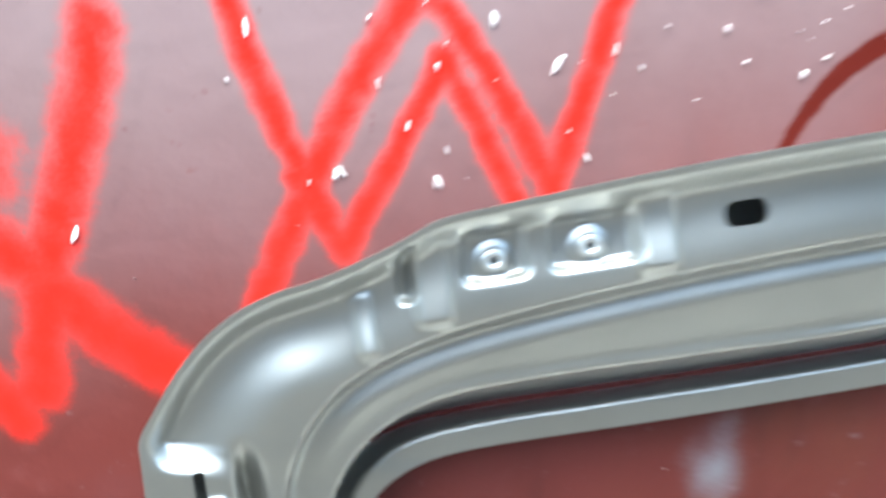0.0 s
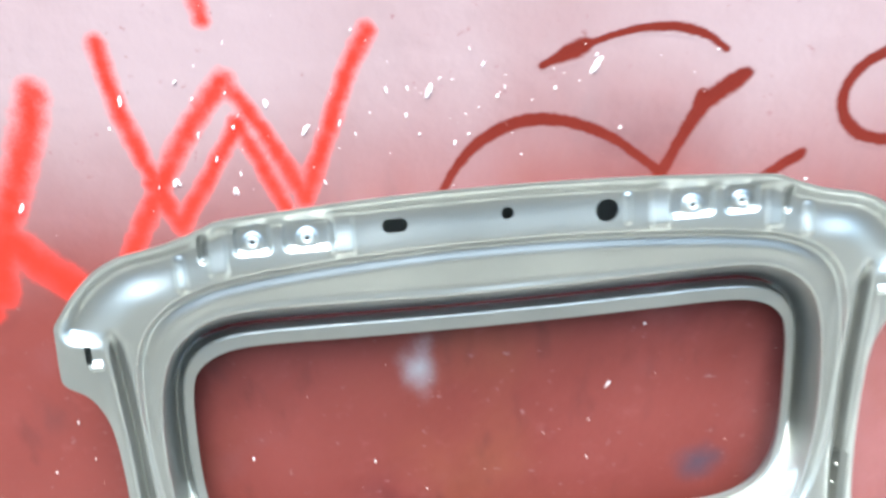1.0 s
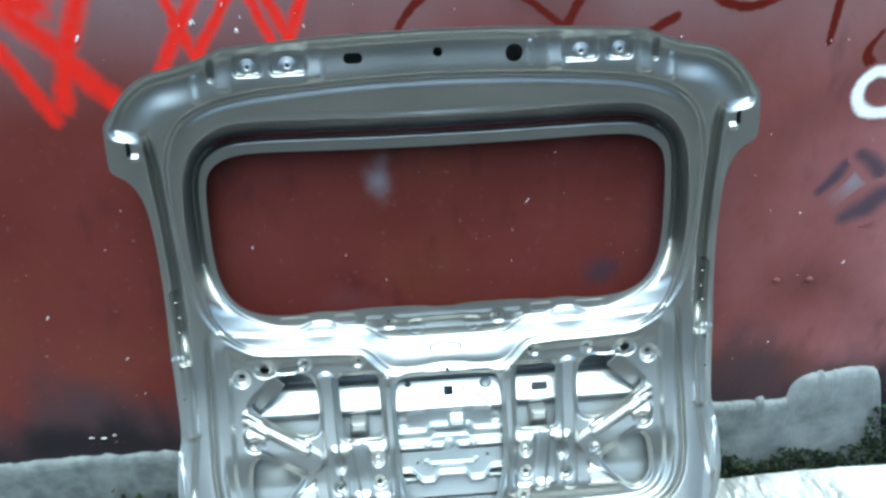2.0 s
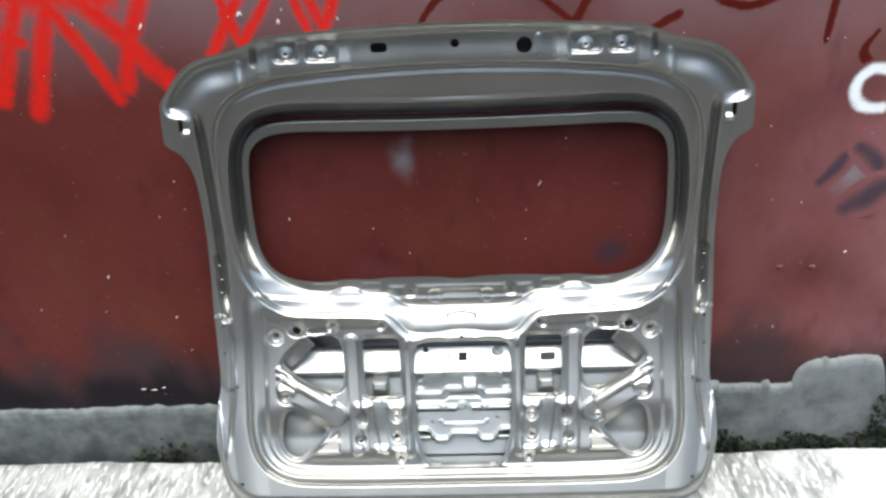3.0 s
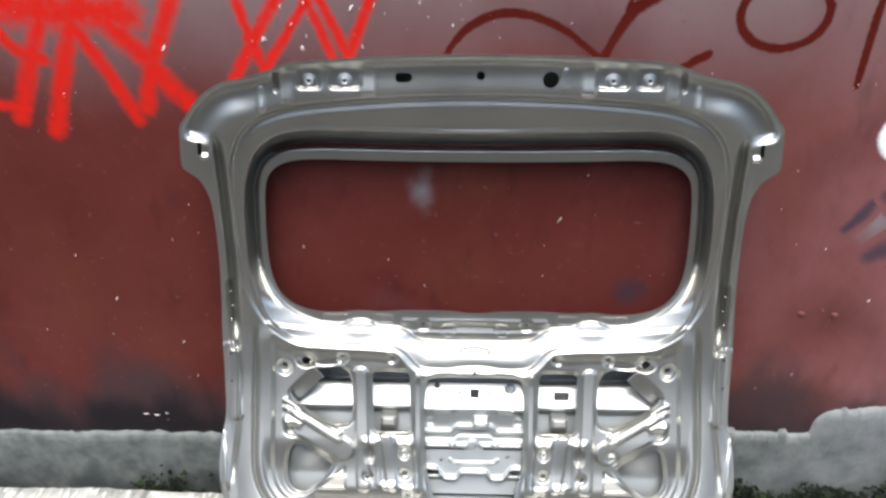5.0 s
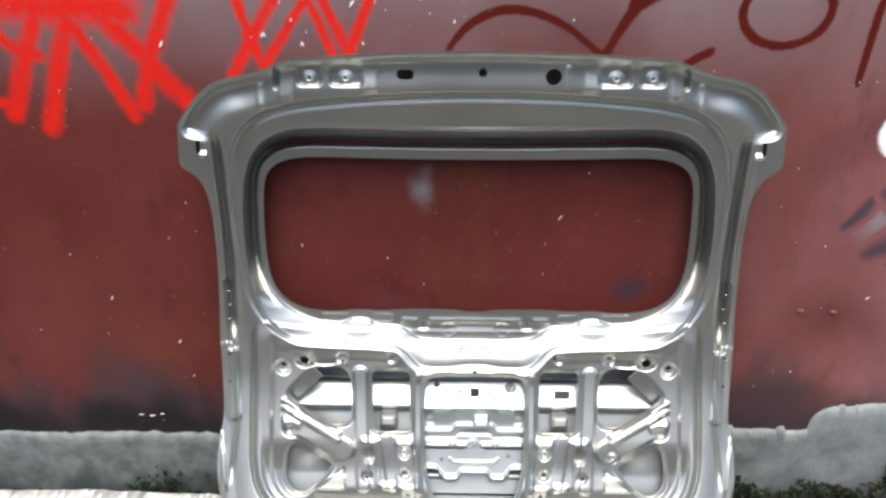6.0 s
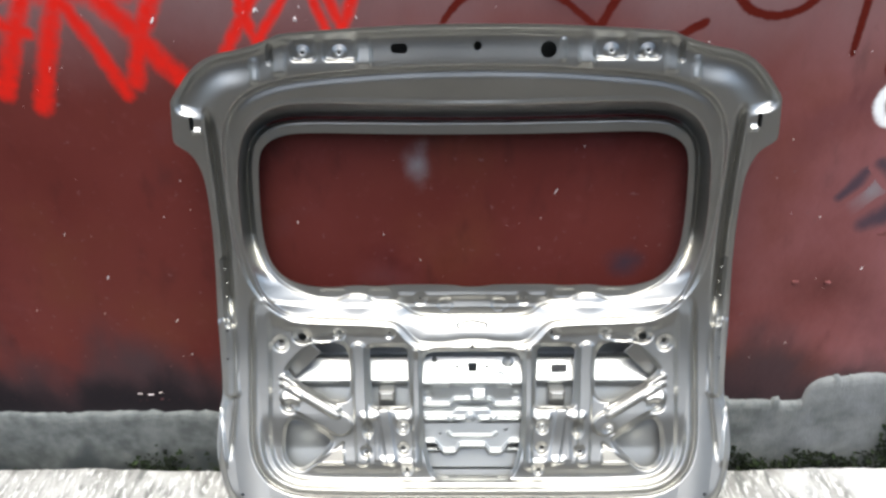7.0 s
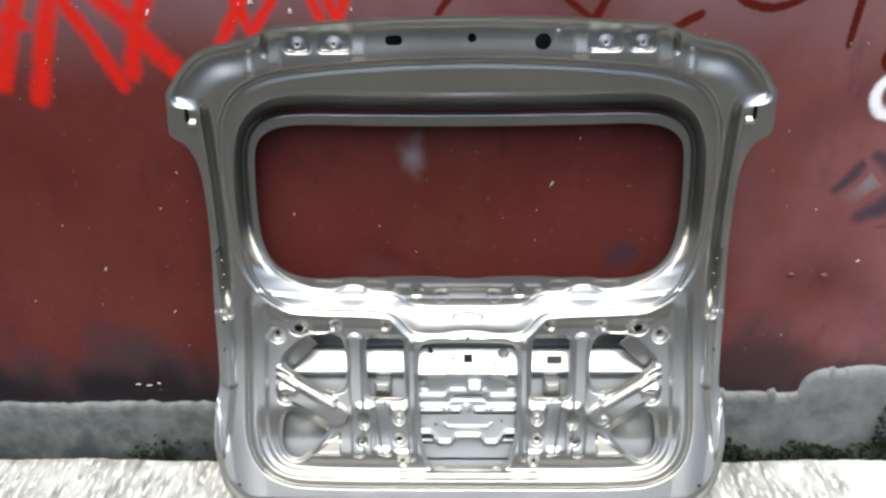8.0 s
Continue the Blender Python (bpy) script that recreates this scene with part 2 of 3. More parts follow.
def build_wall():
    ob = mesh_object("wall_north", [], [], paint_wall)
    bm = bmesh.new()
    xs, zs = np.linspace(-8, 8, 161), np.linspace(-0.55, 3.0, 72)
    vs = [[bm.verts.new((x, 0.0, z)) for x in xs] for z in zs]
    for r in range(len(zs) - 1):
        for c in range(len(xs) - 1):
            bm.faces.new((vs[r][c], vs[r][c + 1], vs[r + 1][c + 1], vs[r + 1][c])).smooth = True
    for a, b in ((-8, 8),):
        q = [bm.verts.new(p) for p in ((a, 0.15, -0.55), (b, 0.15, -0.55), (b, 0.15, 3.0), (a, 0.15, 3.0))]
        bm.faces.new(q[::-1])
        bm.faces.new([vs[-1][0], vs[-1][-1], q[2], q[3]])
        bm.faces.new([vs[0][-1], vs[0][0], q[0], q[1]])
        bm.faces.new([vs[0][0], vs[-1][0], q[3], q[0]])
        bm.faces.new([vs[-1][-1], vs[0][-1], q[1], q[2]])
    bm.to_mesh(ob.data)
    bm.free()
    return tagged(ob, "maroon painted masonry wall, weathered, painted hazier high up and darker low down, sprayed with graffiti", "wall", kind="structure")


def plinth_top(x):
    """The ragged upper edge of the cement skirting."""
    base = -0.062 if x < 0 else -0.018
    if x > 0.955:
        base = 0.075 - 0.055 * math.exp(-(x - 0.955) * 40)
        return base + 0.010 * noise.noise((x * 9.0, 1.2, 0)) + 0.007 * (noise.noise((x * 23, 5.7, 0)) > 0.1) + 0.005 * noise.noise((x * 50.0, 9.2, 0))
    base += 0.012 * noise.noise((x * 5.0, 1.2, 0)) + 0.008 * noise.noise((x * 19.0, 4.2, 0)) + 0.007 * noise.noise((x * 60.0, 9.2, 0)) + (0.012 * (noise.noise((x * 31, 2.7, 0)) > 0.15) if x > 0 else 0)
    return base


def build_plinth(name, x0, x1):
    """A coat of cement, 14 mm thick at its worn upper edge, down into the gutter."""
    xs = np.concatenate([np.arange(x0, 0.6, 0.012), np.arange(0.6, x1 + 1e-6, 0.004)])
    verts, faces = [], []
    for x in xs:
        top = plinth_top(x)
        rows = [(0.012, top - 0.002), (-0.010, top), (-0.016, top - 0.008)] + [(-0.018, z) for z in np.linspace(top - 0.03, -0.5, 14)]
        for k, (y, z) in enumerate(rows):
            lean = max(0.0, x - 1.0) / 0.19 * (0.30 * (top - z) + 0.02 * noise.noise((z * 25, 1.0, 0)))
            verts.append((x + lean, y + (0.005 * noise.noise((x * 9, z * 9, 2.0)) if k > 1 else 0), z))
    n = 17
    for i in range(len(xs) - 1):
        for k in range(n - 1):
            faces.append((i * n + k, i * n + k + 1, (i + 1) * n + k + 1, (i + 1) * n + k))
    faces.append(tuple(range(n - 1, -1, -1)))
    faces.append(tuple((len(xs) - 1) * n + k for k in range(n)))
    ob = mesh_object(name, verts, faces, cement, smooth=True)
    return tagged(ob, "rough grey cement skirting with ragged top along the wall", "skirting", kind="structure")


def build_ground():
    """A concrete kerb strip with a worn back edge that drops into the gutter, and an unseen dark road before it to the
    horizon, added to darken reflections.
    """
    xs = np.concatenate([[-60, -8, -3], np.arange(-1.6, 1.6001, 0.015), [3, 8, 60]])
    # The unseen front edge stays close so the gate mirrors the dark lane.
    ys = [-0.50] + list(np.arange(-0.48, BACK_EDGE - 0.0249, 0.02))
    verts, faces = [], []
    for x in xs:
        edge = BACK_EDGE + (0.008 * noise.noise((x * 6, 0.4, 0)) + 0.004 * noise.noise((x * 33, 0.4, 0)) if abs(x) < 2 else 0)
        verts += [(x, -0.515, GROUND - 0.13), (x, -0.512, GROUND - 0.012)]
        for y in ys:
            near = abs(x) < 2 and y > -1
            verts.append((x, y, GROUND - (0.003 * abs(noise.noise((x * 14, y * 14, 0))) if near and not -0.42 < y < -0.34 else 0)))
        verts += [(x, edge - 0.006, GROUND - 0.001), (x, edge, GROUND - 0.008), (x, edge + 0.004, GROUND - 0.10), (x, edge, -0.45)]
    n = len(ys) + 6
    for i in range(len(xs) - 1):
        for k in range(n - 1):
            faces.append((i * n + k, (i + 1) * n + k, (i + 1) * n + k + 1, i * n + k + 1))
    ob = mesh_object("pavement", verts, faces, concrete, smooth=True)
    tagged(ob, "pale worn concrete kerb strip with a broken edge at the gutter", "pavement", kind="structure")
    # Unseen dark surface, added for the metal to reflect.
    low = GROUND - 0.12
    road = mesh_object("ground", [(-2000, -2000, low), (2000, -2000, low), (2000, -0.50, low), (-2000, -0.50, low)], [(0, 1, 2, 3)], unseen_lane)
    tagged(road, "unseen dark grey lane before the kerb strip, added to darken reflections", "road", kind="structure")
    floor = mesh_object("gutter_floor", [(-8, -0.26, -0.335), (8, -0.26, -0.335), (8, 0.02, -0.325), (-8, 0.02, -0.325)], [(0, 1, 2, 3)], cement)
    tagged(floor, "dark cement bed of the narrow gutter", "gutter", kind="structure")


build_wall()
build_plinth("skirting_1", -7.0, 1.19)
build_ground()
# Unseen wall added across the lane; it blocks low sky and darkens reflections.
far = mesh_object("unseen_dark_wall", [], [], unseen_wall_paint)
b = box_bm(-30, 30, -9.3, -9.0, GROUND - 0.2, 5.4)
b.to_mesh(far.data)
b.free()
tagged(far, "unseen dark brown wall added across the lane to darken reflections", "wall", kind="structure")


# ---------------------------------------------------------------- graffiti
def sprayed_lines(name, lines, mat, label, lift=0.0002, group="", taper=0.0):
    """One piece of graffiti: lines sprayed or brushed on the wall, with soft edges. lines: (points, width)."""
    drawn = [(smoothed(p, 3, False), w * 0.70) for p, w in lines]
    everything = np.vstack([p for p, _ in drawn])
    (x0, z0), (x1, z1) = everything.min(0) - 0.06, everything.max(0) + 0.06
    size = 0.0045
    xs, zs = np.arange(x0, x1, size), np.arange(z0, z1, size)
    gx, gz = np.meshgrid(xs, zs)
    wob = np.array([[noise.noise((x * 14, z * 14, 3.0)) for x in xs[::4]] for z in zs[::4]])
    wob = np.repeat(np.repeat(wob, 4, 0), 4, 1)[: len(zs), : len(xs)]
    across = np.zeros_like(gx)
    for p, w in drawn:
        for i, (q, r) in enumerate(zip(p[:-1], p[1:])):
            along = (i + 0.5) / (len(p) - 1)
            wide = w * (1 - taper * (1 - math.sin(math.pi * along)) * 0.8 + taper * 0.5 * noise.noise((q[0] * 11, q[1] * 11, 8.0)))
            across = np.maximum(across, 1 - (sd_seg(gx, gz, q, r) / (wide * (1 + 0.12 * wob))) ** 1.5)
    used = across > 0
    cells = used[:-1, :-1] | used[1:, :-1] | used[:-1, 1:] | used[1:, 1:]
    iz, ix = np.nonzero(cells)
    n = len(xs)
    quads = np.stack([iz * n + ix, iz * n + ix + 1, (iz + 1) * n + ix + 1, (iz + 1) * n + ix], 1)
    keep = np.unique(quads)
    remap = np.full(gx.size, -1)
    remap[keep] = np.arange(len(keep))
    ob = mesh_object(name, np.stack([gx.ravel()[keep], np.full(len(keep), -lift), gz.ravel()[keep]], 1), remap[quads].tolist(), mat)
    value = np.clip(across.ravel()[keep], 0, 1)
    lay = ob.data.uv_layers.new(name="across")
    corner = np.empty(len(ob.data.loops), int)
    ob.data.loops.foreach_get("vertex_index", corner)
    lay.data.foreach_set("uv", np.stack([value[corner], 0 * value[corner]], 1).ravel())
    return tagged(ob, label, "graffiti", group)


def smudge(name, cx, cz, rx, rz, mat, label, lift=0.0005):
    """A soft patch of sprayed paint."""
    verts, uvs, faces = [(cx, -lift, cz)], [(1, 0)], []
    rings, spokes = 8, 28
    for r in range(1, rings + 1):
        for s in range(spokes):
            a = 2 * math.pi * s / spokes
            f = r / rings * (1 + 0.25 * noise.noise((math.cos(a) * 1.5, math.sin(a) * 1.5, cx * 7)))
            x, z = cx + rx * f * math.cos(a), cz + rz * f * math.sin(a)
            verts.append((x, -lift, z))
            uvs.append((1 - r / rings, 0))
    for s in range(spokes):
        faces.append((0, 1 + s, 1 + (s + 1) % spokes))
        for r in range(rings - 1):
            a, b = 1 + r * spokes + s, 1 + r * spokes + (s + 1) % spokes
            faces.append((a, a + spokes, b + spokes, b))
    ob = mesh_object(name, verts, faces, mat)
    lay = ob.data.uv_layers.new(name="across")
    for loop in ob.data.loops:
        lay.data[loop.index].uv = uvs[loop.vertex_index]
    return tagged(ob, label, "paint stain")


sprayed_lines("graffiti_letters", [
    ([(-0.530, 1.312), (-0.525, 1.24), (-0.505, 1.15), (-0.48, 1.07)], 0.032),
    ([(-0.56, 0.98), (-0.52, 1.05), (-0.475, 1.12), (-0.43, 1.19), (-0.372, 1.252)], 0.036),
    ([(-0.375, 1.252), (-0.33, 1.18), (-0.28, 1.065)], 0.030),
    ([(-0.283, 1.065), (-0.24, 1.16), (-0.205, 1.25), (-0.172, 1.305)], 0.032),
    ([(-0.500, 1.11), (-0.485, 1.07), (-0.468, 1.035)], 0.028),
    ([(-0.470, 1.035), (-0.41, 1.12), (-0.362, 1.190)], 0.030),
    ([(-0.365, 1.190), (-0.34, 1.13), (-0.312, 1.05)], 0.028),
    ([(-0.41, 1.42), (-0.39, 1.36), (-0.388, 1.335)], 0.030),
], red_spray, "bright red zigzag letter sprayed on the maroon wall", group="red graffiti")
sprayed_lines("graffiti_letters", [
    ([(-0.90, 1.30), (-0.94, 1.155), (-0.98, 1.08), (-1.05, 0.925)], 0.054),
    ([(-0.84, 1.28), (-0.87, 1.155), (-0.91, 1.07), (-0.94, 0.99), (-0.975, 0.89)], 0.054),
    ([(-0.96, 1.24), (-0.89, 1.16), (-0.82, 1.03), (-0.775, 0.92)], 0.044),
    ([(-0.93, 1.26), (-0.86, 1.19), (-0.78, 1.12), (-0.72, 1.05), (-0.69, 1.00), (-0.64, 0.95)], 0.062),
    ([(-0.628, 1.25), (-0.65, 1.19), (-0.69, 1.11), (-0.72, 1.05), (-0.75, 0.95)], 0.052),
    ([(-1.02, 1.18), (-0.92, 1.16), (-0.82, 1.17), (-0.76, 1.16)], 0.105),
    ([(-1.12, 1.25), (-1.05, 1.13), (-1.02, 1.08), (-0.96, 1.06)], 0.040),
    ([(-1.16, 0.97), (-1.09, 0.955), (-1.03, 0.945)], 0.036),
], red_spray, "dense bright red strokes sprayed on the maroon wall", group="red graffiti")
ring = [(0.635 + 0.093 * math.cos(a), 1.158 + 0.074 * math.sin(a)) for a in np.linspace(0.2, 2 * math.pi + 0.25, 16)]
for name, lines, lab in (
    ("graffiti_arc", [([(-0.085, 1.04), (-0.06, 1.09), (-0.02, 1.135), (0.04, 1.162), (0.10, 1.160), (0.18, 1.130), (0.265, 1.060)], 0.020),
                      ([(0.262, 1.05), (0.29, 1.11), (0.32, 1.165), (0.355, 1.19), (0.385, 1.207)], 0.030), ([(0.30, 1.13), (0.315, 1.17), (0.318, 1.185)], 0.02)],
     "dark red brushed arc and tick on the maroon wall"),
    ("graffiti_dash", [([(0.075, 1.24), (0.11, 1.255), (0.14, 1.266)], 0.022), ([(0.12, 1.258), (0.17, 1.276), (0.24, 1.288), (0.31, 1.275), (0.35, 1.245)], 0.014)],
     "thin dark red brushed dash on the maroon wall"),
    ("graffiti_dash", [([(0.42, 1.035), (0.46, 1.055), (0.495, 1.075)], 0.022)], "short dark red brushed dash on the maroon wall"),
    ("graffiti_bar", [([(0.84, 1.33), (0.825, 1.18), (0.822, 1.10), (0.82, 1.00)], 0.019)], "dark red upright line brushed on the maroon wall"),
    ("graffiti_curl", [([(0.93, 1.02), (0.90, 0.97), (0.95, 0.93), (0.92, 0.90)], 0.022)], "small dark red brushed curl on the maroon wall"),
    ("graffiti_ring", [(ring, 0.019)], "dark red painted ring on the maroon wall"),
):
    sprayed_lines(name, lines, dark_spray, lab, lift=0.00027, group="dark red graffiti", taper=0.0 if "ring" in name else 0.6)
loop_pts = [(0.985, 0.928), (0.942, 0.937), (0.912, 0.908), (0.912, 0.868), (0.942, 0.838), (0.985, 0.838)]
sprayed_lines("graffiti_curl", [(loop_pts, 0.030)], white_spray, "white sprayed curl on the maroon wall", lift=0.0003)
for k, lines in enumerate(([([(0.885, 0.645), (0.912, 0.675), (0.932, 0.715)], 0.040)], [([(0.962, 0.738), (0.99, 0.718), (1.02, 0.685)], 0.050)],
              [([(0.968, 0.570), (1.0, 0.592), (1.05, 0.630)], 0.075)])):
    sprayed_lines("paint_stroke", lines, blue_smudge, "blue-black sprayed leaf shape on the maroon wall", lift=0.00035 + 0.00004 * k, group="blue paint strokes", taper=0.3)
for k, (cx, cz, rx, rz, m, lab) in enumerate((
    (-0.128, 0.74, 0.055, 0.10, grey_smudge, "faint grey-blue spray spot on the wall"),
    (1.02, 0.55, 0.07, 0.10, brown_stain, "brown spray smudge on the wall"),
    (0.960, 0.662, 0.085, 0.095, grey_smudge, "faint grey-blue spray spot on the wall"),
    (0.93, 0.375, 0.36, 0.17, brown_stain, "dark brown soot stain on the wall"),
    (0.39, 0.46, 0.085, 0.075, blue_smudge, "blue-black spray smudge on the wall"),
)):
    smudge("paint_smudge", cx, cz, rx, rz, m, lab, lift=0.0001 + 0.00003 * k)


def build_chips():
    """Flecks where the wall paint has chipped, one scattered coat."""
    rnd = random.Random(5)
    spots = [(0.203, 0.667, 0.012), (-0.944, 0.416, 0.009), (-0.79, 0.276, 0.010), (-0.43, 0.583, 0.008), (-0.687, 1.084, 0.012), (-0.515, 1.232, 0.011),
             (0.155, 1.235, 0.017), (-0.384, 1.085, 0.008), (-0.465, 1.106, 0.009), (0.997, 0.437, 0.006), (0.17, 0.503, 0.005), (0.17, 0.59, 0.005), (-0.13, 0.47, 0.005), (-0.95, 0.008, -0.010), (-0.92, 0.004, -0.010), (-0.89, 0.012, -0.006)]
    spots += [(-0.09, 1.215, 0.014), (-0.32, 1.214, 0.012), (-0.27, 1.171, 0.010), (-0.38, 1.086, 0.008), (-0.40, 1.138, 0.006), (-0.42, 1.175, 0.006), (-0.46, 1.108, 0.008), (-0.01, 1.249, 0.006),
              (-0.22, 1.178, 0.008), (-0.37, 1.183, 0.005), (-0.15, 1.221, 0.006), (-0.12, 1.221, 0.005), (0.01, 1.201, 0.005), (-0.25, 1.09, 0.006), (-0.37, 1.113, 0.006)]
    for x, z, r in ((-0.70, 0.70, 0.007), (-0.76, 0.60, 0.006), (-1.02, 0.55, 0.008), (-0.62, 0.88, 0.006), (0.69, 0.86, 0.006), (0.74, 0.80, 0.004), (-0.98, 0.30, 0.007), (0.78, 0.60, 0.005)):
        spots.append((x, z, 0.7 * r))
    for _ in range(26):
        spots.append((rnd.gauss(-0.30, 0.16), rnd.gauss(1.17, 0.06), 0.0012 + 0.005 * rnd.random() ** 2.5))
    for _ in range(22):
        spots.append((rnd.gauss(0.0, 0.12), rnd.gauss(1.22, 0.03), 0.0012 + 0.005 * rnd.random() ** 2.5))
    for _ in range(110):
        spots.append((rnd.uniform(-1.3, 1.3), rnd.uniform(0.1, 1.5), 0.0008 + 0.004 * rnd.random() ** 3))
    verts, faces = [], []
    for x, z, r in spots:
        n0, k = len(verts), 7
        lean, slim = rnd.uniform(-0.4, 0.9), rnd.uniform(0.15, 0.5)
        flat = r < 0
        r = abs(r)
        for depth in (0, 1):
            for s in range(k):
                a = 2 * math.pi * s / k
                f = 0.85 * r * rnd.uniform(0.4, 1.15) * (1 if depth == 0 else 0.8)
                px, pz = f * slim * math.cos(a), f * math.sin(a)
                px, pz = (pz * 1.3, px * 0.35) if flat else (px, pz)
                verts.append((x + px + pz * lean, -0.0022 * depth, z + pz))
        faces.append(tuple(n0 + k + s for s in range(k)))
        faces += [(n0 + s, n0 + (s + 1) % k, n0 + k + (s + 1) % k, n0 + k + s) for s in range(k)]
    ob = mesh_object("paint_chips", verts, faces, chip_white)
    tagged(ob, "small white chips and flecks scattered over the wall paint", "paint chips", kind="stuff")


build_chips()


for px, pz in ((0.838, 0.395), (0.922, 0.392)):
    plug = mesh_object("wall_plug", [], [], paint_wall)
    shell = bmesh.new()
    bmesh.ops.create_uvsphere(shell, u_segments=12, v_segments=6, radius=0.008, matrix=Matrix.Translation((px, -0.001, pz)) @ Matrix.Diagonal((1.2, 0.55, 0.8, 1)))
    shell.to_mesh(plug.data)
    shell.free()
    tagged(plug, "small painted-over lump on the maroon wall", "wall plug", "painted lumps")


# ---------------------------------------------------------------- moss in the gutter
def build_moss():
    rnd = random.Random(11)
    verts, faces = [], []

    def tuft(x, y, z, size):
        for _ in range(9):
            a, tilt, s = rnd.uniform(0, 6.283), rnd.uniform(0.2, 1.2), size * rnd.uniform(0.5, 1.2)
            d = Vector((math.cos(a) * math.sin(tilt), math.sin(a) * math.sin(tilt), math.cos(tilt)))
            side = d.cross(Vector((rnd.uniform(-1, 1), rnd.uniform(-1, 1), 0.3))).normalized() * s * 0.35
            base = Vector((x, y, z))
            n0 = len(verts)
            mid = base + d * s * 0.55
            for q in (base, mid + side, base + d * s, mid - side):
                verts.append(tuple(q))
            faces.append((n0, n0 + 1, n0 + 2, n0 + 3))

    for x in np.arange(0.55, 1.75, 0.006):
        top = -0.215 + 0.06 * noise.noise((x * 6, 3.0, 0)) + 0.045 * noise.noise((x * 23, 3.0, 0))
        if x > 1.2:
            top = -0.04 + 0.05 * noise.noise((x * 7, 5.0, 0))
        for _ in range(11 if x < 1.2 else 22):
            tuft(x + rnd.uniform(-0.006, 0.006), rnd.uniform(-0.05, -0.018), rnd.uniform(-0.34, top), 0.004 + 0.014 * rnd.random() ** 2)
    for _ in range(260):
        x = rnd.gauss(-0.93, 0.06)
        tuft(x, rnd.uniform(-0.04, -0.018), -0.33 + abs(rnd.gauss(0, 0.045)), rnd.uniform(0.006, 0.016))
    for _ in range(900):
        x = rnd.uniform(-1.7, -0.55)
        tuft(x, rnd.uniform(-0.04, -0.018), rnd.uniform(-0.33, -0.29), rnd.uniform(0.006, 0.013))
    ob = mesh_object("moss", verts, faces, moss_green)
    tagged(ob, "dark green moss and weeds growing in the gutter", "moss", kind="stuff")


build_moss()


# ---------------------------------------------------------------- tailgate
GATE = new("tailgate")
GATE.matrix_world = Matrix(((1, 0, 0, 0), (0, 0.2436, -0.9699, -0.385), (0, 0.9699, 0.2436, 0), (0, 0, 0, 1)))
tagged(GATE, "bare silver-grey car tailgate panel without glass, leaning against the wall", "tailgate")

OUTLINE = smoothed(mirrored([(0, 1.141), (0.133, 1.139), (0.25, 1.134), (0.340, 1.128), (0.396, 1.124), (0.408, 1.118), (0.436, 1.107), (0.478, 1.094), (0.525, 1.087), (0.562, 1.070),
                             (0.592, 1.043), (0.614, 1.012), (0.629, 0.992), (0.629, 0.975), (0.632, 0.915), (0.628, 0.900), (0.600, 0.884), (0.586, 0.864), (0.574, 0.832), (0.569, 0.78),
                             (0.567, 0.70), (0.570, 0.60), (0.576, 0.52), (0.578, 0.43), (0.583, 0.31), (0.598, 0.265), (0.610, 0.20), (0.617, 0.14),
                             (0.612, 0.063), (0.596, 0.008), (0.565, -0.028), (0.51, -0.038), (0, -0.043)]), 2)
WINDOW = smoothed(mirrored([(0, 0.919), (0.20, 0.921), (0.345, 0.925), (0.400, 0.920), (0.436, 0.902), (0.454, 0.872), (0.458, 0.78), (0.457, 0.70), (0.450, 0.655),
                            (0.436, 0.622), (0.412, 0.597), (0.380, 0.583), (0.345, 0.577), (0.300, 0.576), (0.262, 0.582), (0.205, 0.578), (0.165, 0.583), (0.05, 0.582), (0.02, 0.577), (0, 0.577)]), 2)
FLOOR = smoothed(mirrored([(0, 0.941), (0.20, 0.943), (0.350, 0.946), (0.410, 0.940), (0.448, 0.918), (0.467, 0.880), (0.471, 0.78), (0.470, 0.70), (0.460, 0.645),
                           (0.440, 0.605), (0.408, 0.576), (0.360, 0.553), (0.315, 0.545), (0.298, 0.547), (0.278, 0.558), (0.240, 0.558), (0.220, 0.543), (0.195, 0.543),
                           (0.160, 0.540), (0.130, 0.512), (0.08, 0.507), (0, 0.507)]), 2)
RIDGE = smoothed(mirrored([(0, 0.980), (0.14, 0.982), (0.350, 0.988), (0.420, 0.979), (0.470, 0.945), (0.494, 0.895), (0.504, 0.83), (0.506, 0.70), (0.492, 0.62), (0.470, 0.555),
                           (0.435, 0.518), (0.385, 0.500), (0.20, 0.496), (0.165, 0.484), (0.138, 0.448), (0.118, 0.434), (0.06, 0.433), (0.03, 0.440), (0, 0.442)]), 2)
RIM = smoothed(mirrored([(0, 0.62), (0.44, 0.62), (0.497, 0.56), (0.505, 0.43), (0.520, 0.276), (0.530, 0.16), (0.515, 0.090), (0.470, 0.042), (0.395, 0.024), (0, 0.024)]), 2)
PAN = smoothed(mirrored([(0, 0.60), (0.42, 0.60), (0.466, 0.55), (0.471, 0.43), (0.483, 0.276), (0.492, 0.175), (0.462, 0.108), (0.399, 0.078), (0, 0.076)]), 2)
OPEN_A = smoothed([(0.360, 0.440), (0.311, 0.443), (0.286, 0.428), (0.281, 0.371), (0.288, 0.300), (0.318, 0.290), (0.345, 0.298), (0.430, 0.360), (0.420, 0.385)], 2)
OPEN_C = smoothed([(0.440, 0.228), (0.418, 0.246), (0.341, 0.190), (0.338, 0.176), (0.384, 0.124), (0.418, 0.100), (0.446, 0.122), (0.451, 0.16)], 2)
